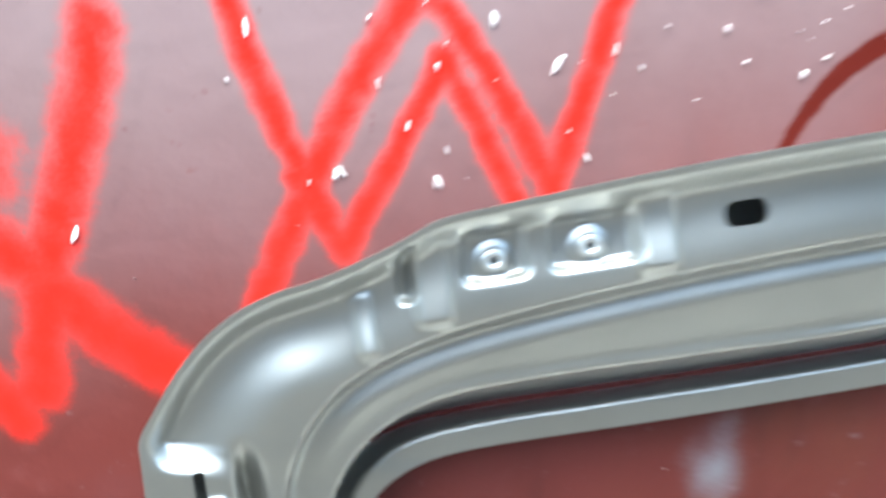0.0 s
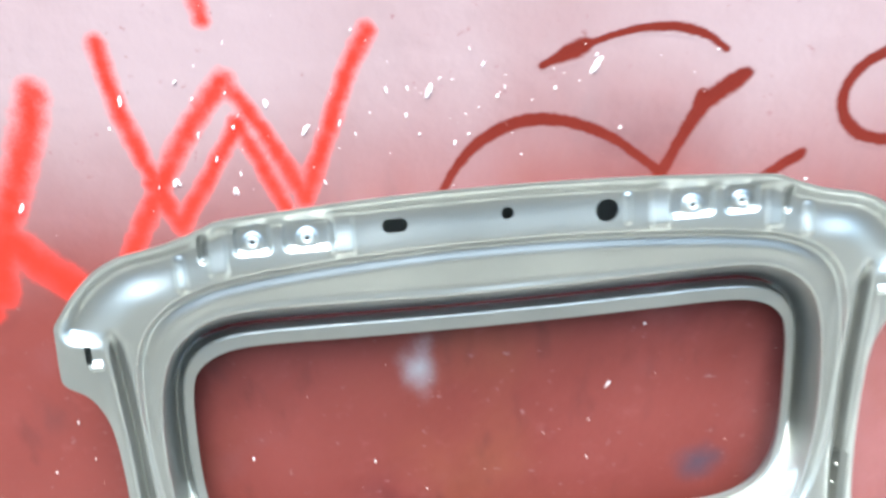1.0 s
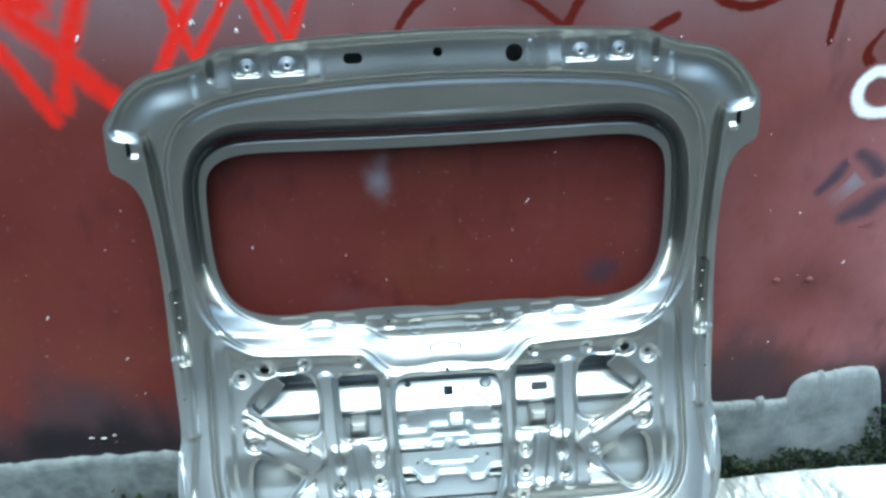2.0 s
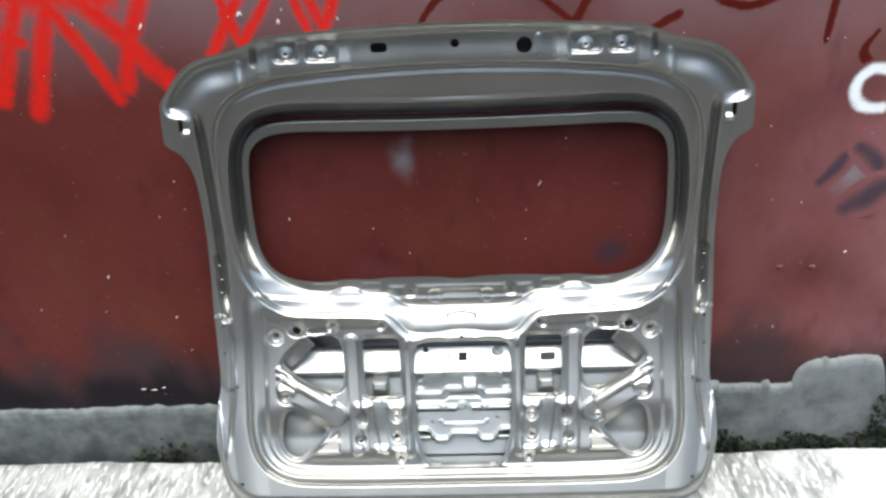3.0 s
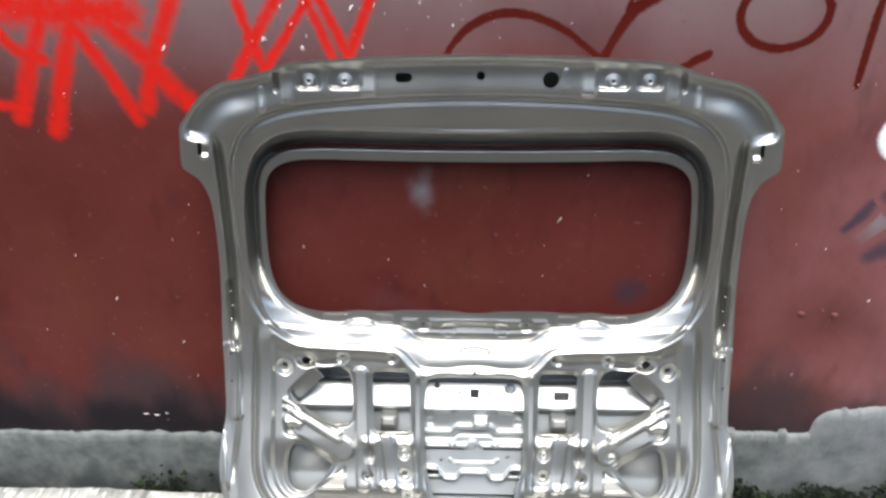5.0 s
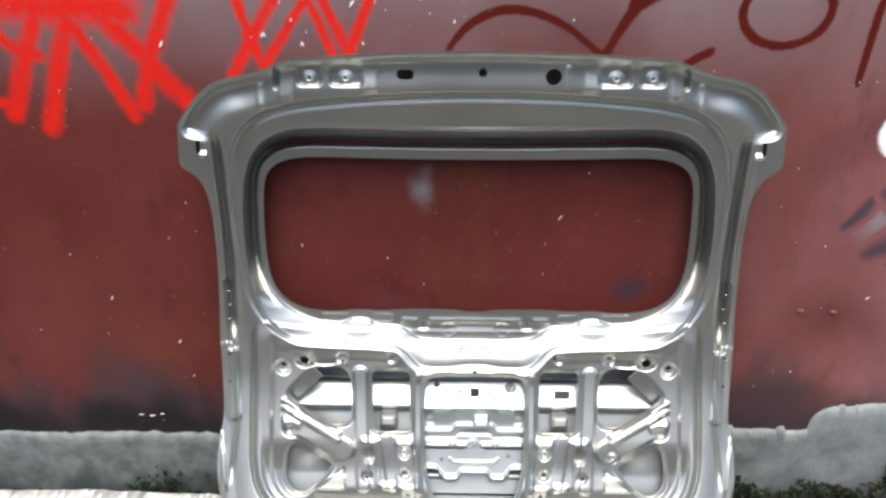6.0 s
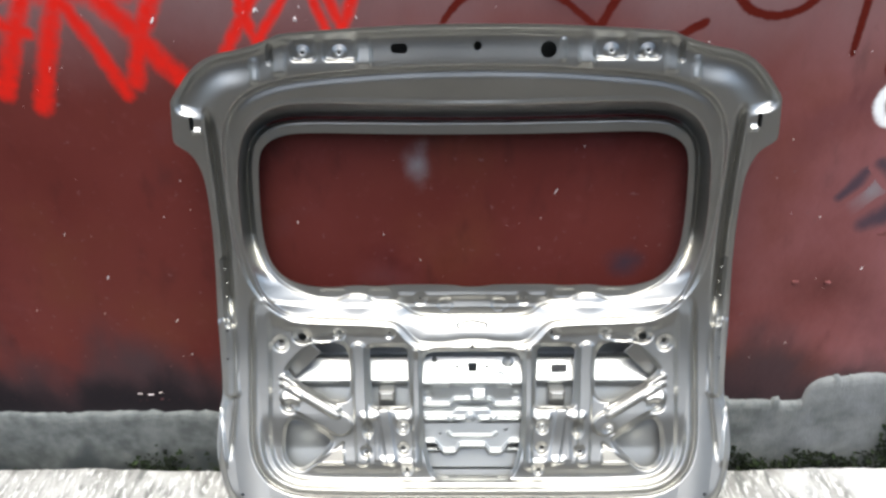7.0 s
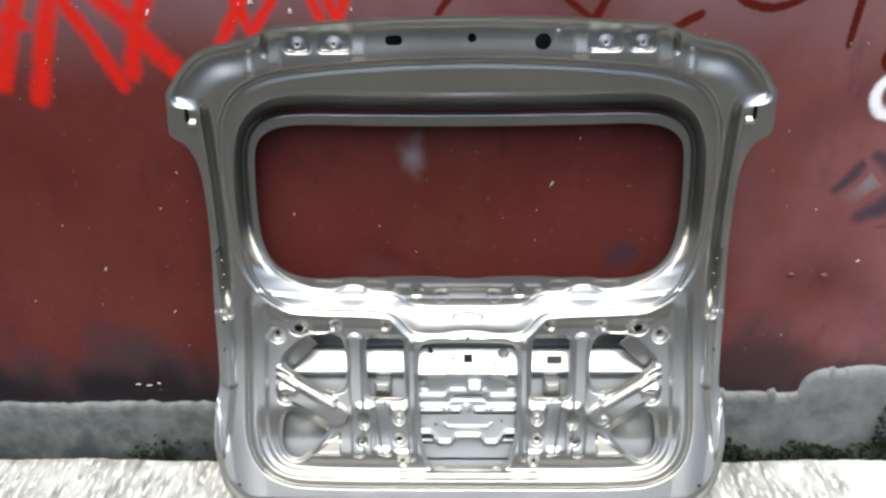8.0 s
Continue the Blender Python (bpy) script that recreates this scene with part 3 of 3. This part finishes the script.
OPEN_D = smoothed(mirrored([(0, 0.418), (0.098, 0.418), (0.112, 0.404), (0.116, 0.34), (0.115, 0.19), (0.103, 0.112), (0.090, 0.084), (0.070, 0.080), (0, 0.080)]), 2)
STEP_LINE = smoothed(mirrored([(0, 1.060), (0.14, 1.057), (0.26, 1.050), (0.385, 1.038), (0.455, 1.018), (0.500, 0.985), (0.526, 0.93), (0.532, 0.85), (0.530, 0.75),
                               (0.520, 0.66), (0.500, 0.58), (0.46, 0.53), (0, 0.53)]), 2)
# fixing holes that pierce the sheet: place and radius
SMALL_HOLES = [(0.387, 0.456, 0.0105), (0.436, 0.445, 0.0055), (0.302, 0.467, 0.0055), (0.160, 0.102, 0.0045), (0.166, 0.161, 0.0055), (0.559, 0.470, 0.0035),
               (0.564, 0.400, 0.0035), (0.566, 0.029, 0.0045)]
# dimples pressed round them: place, half width, half height, depth
DIMPLES = [(0.387, 0.457, 0.026, 0.022, 0.014), (0.438, 0.440, 0.022, 0.024, 0.012), (0.302, 0.466, 0.017, 0.015, 0.008), (0.187, 0.464, 0.017, 0.016, 0.006),
           (0.165, 0.220, 0.017, 0.022, 0.010), (0.165, 0.161, 0.016, 0.020, 0.010), (0.158, 0.101, 0.016, 0.018, 0.009), (0.250, 0.214, 0.015, 0.030, 0.010),
           (0.256, 0.152, 0.016, 0.020, 0.008), (0.430, 0.276, 0.024, 0.022, 0.009)]
# pads whose faces look upwards: place, half width, half height, rise
PADS = [(0.398, 0.486, 0.026, 0.010, 0.005), (0.165, 0.250, 0.020, 0.018, 0.009), (0.246, 0.252, 0.020, 0.012, 0.007), (0.425, 0.303, 0.024, 0.016, 0.010), (0.206, 0.130, 0.016, 0.012, 0.007),
        (0.158, 0.124, 0.018, 0.008, 0.005)]


def sd_gate(u, v):
    s, a = sd_poly(OUTLINE, u, v), np.abs(u)
    s = np.maximum(s, -sd_poly(WINDOW, u, v))
    s = np.maximum(s, -sd_poly(OPEN_A, a, v))
    s = np.maximum(s, -sd_box(a, v, 0.192, 0.352, 0.043, 0.078, 0.012))
    s = np.maximum(s, -sd_poly(OPEN_C, a, v))
    s = np.maximum(s, -sd_poly(OPEN_D, u, v))
    s = np.maximum(s, -sd_box(u, v, -0.153, 1.094, 0.0175, 0.010, 0.009))
    s = np.maximum(s, -(np.hypot(u - 0.005, v - 1.098) - 0.009))
    s = np.maximum(s, -(np.hypot(u - 0.148, v - 1.090) - 0.0165))
    s = np.maximum(s, -sd_box(a, v, 0.589, 0.945, 0.0045, 0.014, 0.002))
    for cu, cv, r in SMALL_HOLES:
        s = np.maximum(s, -(np.hypot(a - cu, v - cv) - r))
    return s


def gate_height(u, v):
    """How far the pressing stands towards the viewer, in metres."""
    a = np.abs(u)
    d = -sd_poly(OUTLINE, u, v)
    dw, df, dr = sd_poly(WINDOW, u, v), sd_poly(FLOOR, u, v), -sd_poly(RIDGE, u, v)
    fade = step(v, 0.42, 0.78)
    inner = -sd_poly(STEP_LINE, u, v)
    h = np.zeros_like(u)
    # the head rail: thin proud hem, drop to a face that looks slightly up, second step, sloping band
    line = np.interp(v, [0.50, 0.60, 0.71, 0.80, 0.91, 0.97, 1.02], [0.543, 0.541, 0.541, 0.543, 0.549, 0.553, 0.547])
    rail = step(v - 0.28 * (a - 0.60), 0.956, 0.986)
    h -= fade * 0.019 * rail * step(d, 0.003, 0.024)
    h += fade * rail * (0.011 + 0.008 * step(a, 0.42, 0.52)) * step(d, 0.026, 0.082)
    h += fade * (1 - rail) * (0.007 * step(a - line, -0.007, 0.004) - 0.004)
    h -= fade * 0.018 * step(inner, -0.004, 0.009)
    head = step(v, 0.93, 1.0)
    h += fade * head * (0.005 * step(inner, 0.008, 0.026) - 0.013 * np.clip((inner - 0.026) / 0.046, 0, 1))
    # sides of the glass frame: crowned bands
    h += fade * 0.006 * np.sin(np.pi * np.clip((line - 0.006 - a) / 0.034, 0, 1)) * (1 - step(v, 0.88, 0.97))
    h += fade * 0.003 * np.sin(np.pi * np.clip((a - line) / 0.03, 0, 1)) * (1 - step(v, 0.88, 0.95))
    h += 0.004 * np.sin(np.pi * np.clip((a - 0.50) / 0.075, 0, 1)) * (1 - step(v, 0.44, 0.54))
    # rolled edge down the sides and round the foot
    h -= (1 - fade) * 0.007 * (1 - step(d, 0.003, 0.016))
    h -= 0.006 * (1 - step(d, 0.0, 0.030)) * (1 - step(v, 0.0, 0.05))
    # deep channel beside the glass frame
    h -= 0.034 * np.exp(-((a - line) / 0.0075) ** 2) * step(v, 0.50, 0.56) * (1 - step(v, 0.93, 0.985))
    # glass recess: bead, steep wall, flange
    s = np.clip(dr / np.maximum(dr + np.maximum(df, 0), 1e-4), 0, 1) * (df > 0) + 1.0 * (df <= 0)
    foot = step(0.72 - v, 0.0, 0.14)
    h += fade * head * 0.004 * np.exp(-((dr + 0.002) / 0.006) ** 2)
    top_well = -0.092 * np.clip((s - 0.02) / 0.66, 0, 1) - 0.004 * step(s, 0.0, 0.10) + 0.042 * step(s, 0.76, 1.0)
    low_well = -0.007 * step(s, 0.0, 0.10) - 0.026 * s + 0.010 * (1 - step(a, 0.08, 0.20)) * np.sin(np.pi * s) - 0.010 * step(-df, -0.004, 0.004)
    h += (dr > 0) * (top_well * (1 - foot) + low_well * foot)
    h += 0.003 * np.exp(-((dr + 0.002) / 0.004) ** 2) * foot
    # lower pan: groove along the rim, rail with two beads, then the sunken pan
    below = 1 - step(v, 0.50, 0.56)
    rim, pan = -sd_poly(RIM, u, v), -sd_poly(PAN, u, v)
    h -= below * 0.014 * np.exp(-(rim / 0.0045) ** 2)
    line2 = np.interp(v, [0.10, 0.17, 0.277, 0.43, 0.52], [0.590, 0.578, 0.558, 0.543, 0.543])
    h -= below * 0.010 * np.exp(-((a - line2) / 0.0045) ** 2) * step(v, 0.12, 0.18)
    out = 1 - step(dr, -0.014, 0.0)
    h += below * 0.008 * step(rim, 0.002, 0.014) * out
    low = step(0.26 - v, 0.0, 0.10)
    h -= below * low * (0.011 * step(rim, 0.016, 0.030) + 0.011 * step(rim, 0.036, 0.052)) * out
    h -= below * (1 - low) * 0.011 * step(pan, 0.0, 0.014) * (1 - step(dr, -0.042, -0.012))
    # the facing at the foot of the pan, which looks down
    face = step(v, 0.082, 0.118) * (1 - step(a, 0.372, 0.405)) * step(a, 0.128, 0.136)
    h += below * low * 0.004 * face * (1 - step(v, 0.20, 0.32))
    h += below * step(pan, 0.0, 0.05) * (0.006 - 0.030 * np.clip(v - 0.07, 0, 0.42))
    # ribs
    for p, q, r, up in (((0.262, 0.425), (0.266, 0.125), 0.011, 0.009), ((0.130, 0.415), (0.134, 0.11), 0.005, 0.009), ((0.440, 0.352), (0.318, 0.268), 0.003, 0.007),
                        ((0.440, 0.333), (0.322, 0.250), 0.004, 0.007), ((0.420, 0.300), (0.315, 0.226), 0.026, 0.010),
                        ((0.210, 0.262), (0.196, 0.125), 0.009, 0.003), ((0.226, 0.25), (0.230, 0.13), 0.002, 0.002)):
        h += up * (1 - step(sd_seg(a, v, p, q), r, r + 0.007))
    # the wedge beside the lower corner opening, whose face looks up
    wedge = sd_poly([(0.374, 0.118), (0.312, 0.118), (0.310, 0.176)], a, v)
    h += 0.55 * np.clip(0.176 - v, 0, 0.058) * (1 - step(wedge, -0.002, 0.004)) - 0.012 * (1 - step(wedge, -0.002, 0.004))
    # trough over the corner opening
    h -= 0.010 * (1 - step(sd_seg(a, v, (0.305, 0.456), (0.372, 0.450)), 0.004, 0.012))
    for cu, cv, hu, hv, up in PADS:
        q = sd_box(a, v, cu, cv, hu, hv, min(hu, hv) * 0.8)
        h += 0.7 * up * np.clip((cv + hv - v) / (2 * hv), 0, 1) * (1 - step(q, -0.004, 0.005))
    for cu, cv, hu, hv, deep in DIMPLES:
        q = np.hypot((a - cu) / hu, (v - cv) / hv)
        h -= deep * (1 - step(q, 0.40, 1.0))
    h -= 0.007 * (1 - step(np.hypot((u - 0.325) / 0.020, (v - 0.213) / 0.020), 0.4, 1.0))
    # rolled rims round the openings
    for sd in (sd_poly(OPEN_A, a, v), sd_box(a, v, 0.192, 0.352, 0.043, 0.078, 0.012), sd_poly(OPEN_C, a, v), sd_poly(OPEN_D, u, v)):
        h -= 0.010 * (1 - step(sd, 0.0, 0.011))
    # belt: lugs and beads in the field over the middle opening
    lug = np.minimum(np.hypot(a - 0.115, v - 0.549) - 0.014, np.hypot(a - 0.060, v - 0.535) - 0.016)
    h -= 0.003 * (1 - step(lug, -0.004, 0.004))
    h -= 0.002 * (1 - step(sd_box(u, v, 0.0, 0.548, 0.052, 0.006, 0.004), -0.002, 0.005))
    h += 0.003 * np.clip((0.572 - v) / 0.014, 0, 1) * (1 - step(v, 0.552, 0.576)) * (1 - step(a, 0.16, 0.17)) * step(v, 0.545, 0.556)
    h -= 0.006 * (1 - step(np.maximum(np.abs(v - 0.483) - 0.010 + a * 0.22, 0), 0.0, 0.005)) * (1 - step(a, 0.030, 0.036))
    for cu, wide in ((0.310, 0.030), (0.206, 0.022)):
        h -= 0.002 * (1 - step(sd_box(a, v, cu, 0.562, wide, 0.008, 0.006), -0.002, 0.005))
    # hinge seats: a sunken field with two pockets, each with an upturned lower lip
    for cu, wide in ((0.348, 0.027), (0.272, 0.036)):
        h -= 0.009 * (1 - step(sd_box(a, v, cu, 1.091, wide, 0.022, 0.010), -0.007, 0.001))
    for cu in (0.348, 0.274):
        h += 0.004 * (1 - step(np.hypot(a - cu, v - 1.087), 0.010, 0.017))
    for cu, cv, wide, half, up in ((0.226, 1.088, 0.012, 0.025, 0.009), (0.398, 1.075, 0.010, 0.028, 0.008), (0.450, 1.052, 0.004, 0.022, 0.009)):
        ramp = np.clip((cv + half - v) / (2 * half), 0, 1)
        h += up * (0.4 + 0.6 * ramp) * (1 - step(sd_box(a, v, cu, cv, wide, half, 0.003), -0.002, 0.008))
    h -= 0.012 * (1 - step(sd_box(a, v, 0.416, 1.085, 0.003, 0.018, 0.003), -0.001, 0.005))
    h += 0.005 * (1 - step(sd_box(u, v, 0.178, 1.09, 0.002, 0.020, 0.002), 0.0, 0.006))
    # slot with an upturned tongue in the ears
    h += 0.010 * np.clip((0.938 - v) / 0.012, 0, 1) * (1 - step(sd_box(a, v, 0.580, 0.931, 0.008, 0.007, 0.002), -0.001, 0.003))
    # side seats, and sunken pads with clips beside the belt
    h += 0.006 * (1 - step(sd_box(a, v, 0.562, 0.40, 0.013, 0.095, 0.01), 0.0, 0.008))
    h -= 0.012 * (1 - step(sd_box(a, v, 0.548, 0.566, 0.008, 0.082, 0.006), -0.002, 0.006))
    h += 0.007 * step(a, 0.590, 0.60) * (1 - step(v, 0.26, 0.275)) * step(v, 0.10, 0.13)
    return h


def skin_height(u, v):
    a = np.abs(u)
    d = -sd_poly(OUTLINE, u, v)
    h = -0.012 - 0.085 * step(d, 0.0, 0.09)
    field = step(d, 0.05, 0.12) * step(a, 0.125, 0.135)
    h += field * (0.026 + 0.030 * np.clip((0.415 - v) / 0.078, 0, 1)) * step(0.412 - v, 0.0, 0.012) * step(v, 0.332, 0.338)
    h += field * (0.042 - 0.04 * np.clip(v - 0.10, 0, 0.25)) * step(0.337 - v, 0.0, 0.006)
    h -= 0.10 * field * step(v, 0.406, 0.414) * (1 - np.clip((v - 0.412) / 0.05, 0, 1))
    h += 0.026 * field * step(v, 0.160, 0.245) * (1 - step(v, 0.245, 0.275)) * step(a, 0.315, 0.33)
    h += 0.004 * np.sin(np.pi * np.clip((0.25 - v) / 0.16, 0, 1)) * field
    return np.minimum(h, gate_height(u, v) - 0.007)


def sd_skin(u, v):
    s = np.maximum(sd_poly(OUTLINE, u, v) + 0.002, -sd_poly(WINDOW, u, v) + 0.004)
    return s


def latch_height(u, v):
    """The latch reinforcement behind the middle opening: a plate that looks up, folded strips and a wavy bead."""
    a = np.abs(u)
    h = -0.050 + 0.026 * np.clip((0.408 - v) / 0.07, 0, 1)
    edge = 0.337 - 0.004 * step(a, 0.050, 0.056)
    h -= 0.018 * step(edge - v, 0.0, 0.010) + 0.003 * step(edge - v, 0.012, 0.040)
    tab = 1 - step(sd_box(u, v, 0.016, 0.308, 0.015, 0.014, 0.004), -0.001, 0.005)
    h += (0.006 + 0.010 * np.clip((0.322 - v) / 0.03, 0, 1)) * tab
    # arched strip
    l1 = 0.279 + 0.014 * (1 - step(a, 0.040, 0.056))
    h += 0.013 * step(l1 + 0.008 - v, 0.0, 0.008) - 0.011 * step(l1 - 0.002 - v, 0.0, 0.004)
    l2 = 0.262 + 0.010 * (1 - step(a, 0.034, 0.050))
    h -= 0.004 * np.exp(-((v - l2) / 0.003) ** 2)
    # flat strip, broken in the middle
    bar = (step(a, 0.012, 0.018) - 0.8 * np.exp(-((a - 0.050) / 0.006) ** 2)) * (1 - step(a, 0.112, 0.118))
    h += bar * (0.010 * step(0.251 - v, 0.0, 0.009) - 0.010 * step(0.238 - v, 0.0, 0.004))
    h += 0.006 * (1 - step(np.hypot(u + 0.004, v - 0.246), 0.008, 0.013))
    # tray bead
    tray = np.minimum(sd_seg(a, v, (0.0, 0.195), (0.048, 0.195)), sd_seg(a, v, (0.048, 0.195), (0.056, 0.203)))
    h += 0.006 * (1 - step(tray, 0.001, 0.005))
    # wavy bead
    wave = 0.181 - 0.028 * (1 - step(a, 0.066, 0.094)) + 0.018 * (1 - step(a, 0.028, 0.044))
    h += 0.014 * step(wave + 0.008 - v, 0.0, 0.009) - 0.024 * step(wave - 0.006 - v, 0.0, 0.004)
    h += 0.008 * (1 - step(sd_box(a, v, 0.104, 0.157, 0.026, 0.004, 0.003), -0.001, 0.004))
    h -= 0.005 * (1 - step(np.hypot(u - 0.083, v - 0.391), 0.005, 0.015))
    h -= 0.003 * (1 - step(sd_seg(u, v, (0.064, 0.364), (0.090, 0.336)), 0.001, 0.004))
    for cu in (-0.101, 0.101):
        h -= 0.004 * (1 - step(np.hypot(u - cu, v - 0.306), 0.006, 0.014))
    return h


def sd_latch(u, v):
    a = np.abs(u)
    s = sd_box(u, v, 0.0, 0.244, 0.128, 0.160, 0.01)
    s = np.maximum(s, -sd_box(u, v, 0.001, 0.378, 0.0105, 0.0115, 0.002))
    for cu in (-0.034, 0.035):
        s = np.maximum(s, -(np.hypot(u - cu, v - 0.379) - 0.0042))
    s = np.maximum(s, -sd_box(a, v, 0.104, 0.170, 0.022, 0.004, 0.003))
    s = np.maximum(s, -sd_box(a, v, 0.082, 0.232, 0.062, 0.0026, 0.002))
    s = np.maximum(s, -sd_box(u, v, 0.0, 0.280, 0.034, 0.0020, 0.002))
    s = np.maximum(s, -sd_box(a, v, 0.108, 0.328, 0.016, 0.0025, 0.002))
    s = np.maximum(s, -sd_box(u, v, 0.0, 0.1055, 0.105, 0.0042, 0.003))
    s = np.maximum(s, -(np.hypot(u + 0.086, v - 0.397) - 0.007))
    for cu, cv in ((-0.077, 0.202), (0.080, 0.212), (0.083, 0.391)):
        s = np.maximum(s, -(np.hypot(u - cu, v - cv) - 0.0038))
    return s


GRID_U, GRID_V = np.arange(-0.645, 0.6451, 0.0022), np.arange(-0.055, 1.1601, 0.0022)
pressed_sheet("inner_panel", sd_gate, gate_height, GRID_U, GRID_V, 0.004, steel, GATE, "pressed silver-grey steel inner panel with openings")
pressed_sheet("outer_skin", sd_skin, skin_height, np.arange(-0.645, 0.6451, 0.006), np.arange(-0.055, 1.1601, 0.006), 0.001, steel_outer, GATE, "pale grey outer skin seen through the openings")
pressed_sheet("latch_reinforcement", sd_latch, latch_height, np.arange(-0.135, 0.1351, 0.002), np.arange(0.074, 0.42, 0.002), 0.002, steel_outer, GATE, "bright folded latch plate with beads")


def ring_bm(r0, r1, thick):
    """A washer with a rounded crown."""
    bm = bmesh.new()
    k, rows = 20, [(r0, 0), (r0, thick * 0.8), ((r0 * 2 + r1) / 3, thick), ((r0 + 2 * r1) / 3, thick), (r1, thick * 0.6), (r1, -0.002)]
    vs = [[bm.verts.new((r * math.cos(6.2832 * s / k), r * math.sin(6.2832 * s / k), z)) for r, z in rows] for s in range(k)]
    for s in range(k):
        for j in range(len(rows) - 1):
            bm.faces.new((vs[s][j], vs[s][j + 1], vs[(s + 1) % k][j + 1], vs[(s + 1) % k][j])).smooth = True
    return bm


def disc_bm(r, dome):
    bm = bmesh.new()
    k = 18
    top = bm.verts.new((0, 0, dome))
    a = [bm.verts.new((r * 0.7 * math.cos(6.2832 * s / k), r * 0.7 * math.sin(6.2832 * s / k), dome * 0.8)) for s in range(k)]
    c = [bm.verts.new((r * math.cos(6.2832 * s / k), r * math.sin(6.2832 * s / k), -0.001)) for s in range(k)]
    for s in range(k):
        n = (s + 1) % k
        bm.faces.new((top, a[s], a[n])).smooth = True
        bm.faces.new((a[s], c[s], c[n], a[n])).smooth = True
    return bm


def on_gate(u, v, lift=0.0):
    """The place on the bent inner panel, lift metres proud of it."""
    h = float(gate_height(np.array([u]), np.array([v]))[0])
    return [float(c) for c in bent(u, v, h + lift)]


# weld nuts on the four hinge seats and the fixing bosses, each round a black disc painted as the dark of its bolt hole
nuts = [(s * u, v, 0.0035, 0.0095) for s in (-1, 1) for u, v in ((0.348, 1.087), (0.274, 1.087), (0.165, 0.220))] + [(0.325, 0.213, 0.0035, 0.0095)]
for u, v, r0, r1 in nuts:
    ob = part("weld_nut", ring_bm(r0, r1, 0.003), nut_metal, GATE, "bright weld nut")
    ob.location = on_gate(u, v, 0.0005)
    ob = part("bolt_hole", disc_bm(r0 * 1.02, 0.001), hole_shade, GATE, "black disc painted as the dark of a bolt hole")
    ob.location = on_gate(u, v, 0.0012)
for u, v, r in ((0.0, 0.430, 0.005), (-0.256, 0.150, 0.005), (0.258, 0.152, 0.005), (-0.188, 0.466, 0.003), (0.178, 0.466, 0.006), (0.0, 0.484, 0.002), (-0.116, 0.550, 0.003), (0.116, 0.550, 0.003), (-0.429, 0.277, 0.003)):
    ob = part("bolt_hole", disc_bm(r, 0.0008), hole_shade, GATE, "black disc painted as the dark of a bolt hole")
    ob.location = on_gate(u, v, 0.0012)
for u in (-0.199, 0.197):
    clip = part("bracket", box_bm(-0.021, 0.021, -0.022, 0.020, -0.03, 0.010, 0.005), steel, GATE, "small folded steel bracket")
    clip.location = bent(u, 0.302, -0.034)
    tongue = part("tongue", box_bm(-0.014, 0.014, -0.004, 0.012, 0.0, 0.006, 0.002), nut_metal, clip, "raised bright tongue")
    tongue.location = (0, 0.004, 0.010)
tag = part("label", box_bm(-0.019, 0.019, -0.009, 0.009, -0.001, 0.0012, 0.0004), label_black, GATE, "black printed sticker on the outer skin")
tag.location = bent(0.201, 0.376, float(skin_height(np.array([0.201]), np.array([0.376]))[0]) + 0.009)
tag.rotation_euler = (radians(-22), 0, 0)
for s in (-1, 1):
    strut = part("strut", box_bm(-0.019, 0.019, -0.050, 0.050, -0.003, 0.003, 0.002), steel, GATE, "flat steel strut across the opening")
    strut.location = bent(s * 0.392, 0.398, -0.022)
    strut.rotation_euler = (0, 0, s * radians(45))
    for u, v in ((0.548, 0.622), (0.546, 0.588), (0.551, 0.555)):
        clip = part("side_clip", disc_bm(0.003, 0.002), steel, GATE, "small bright clip")
        clip.location = on_gate(s * u, v, 0.001)
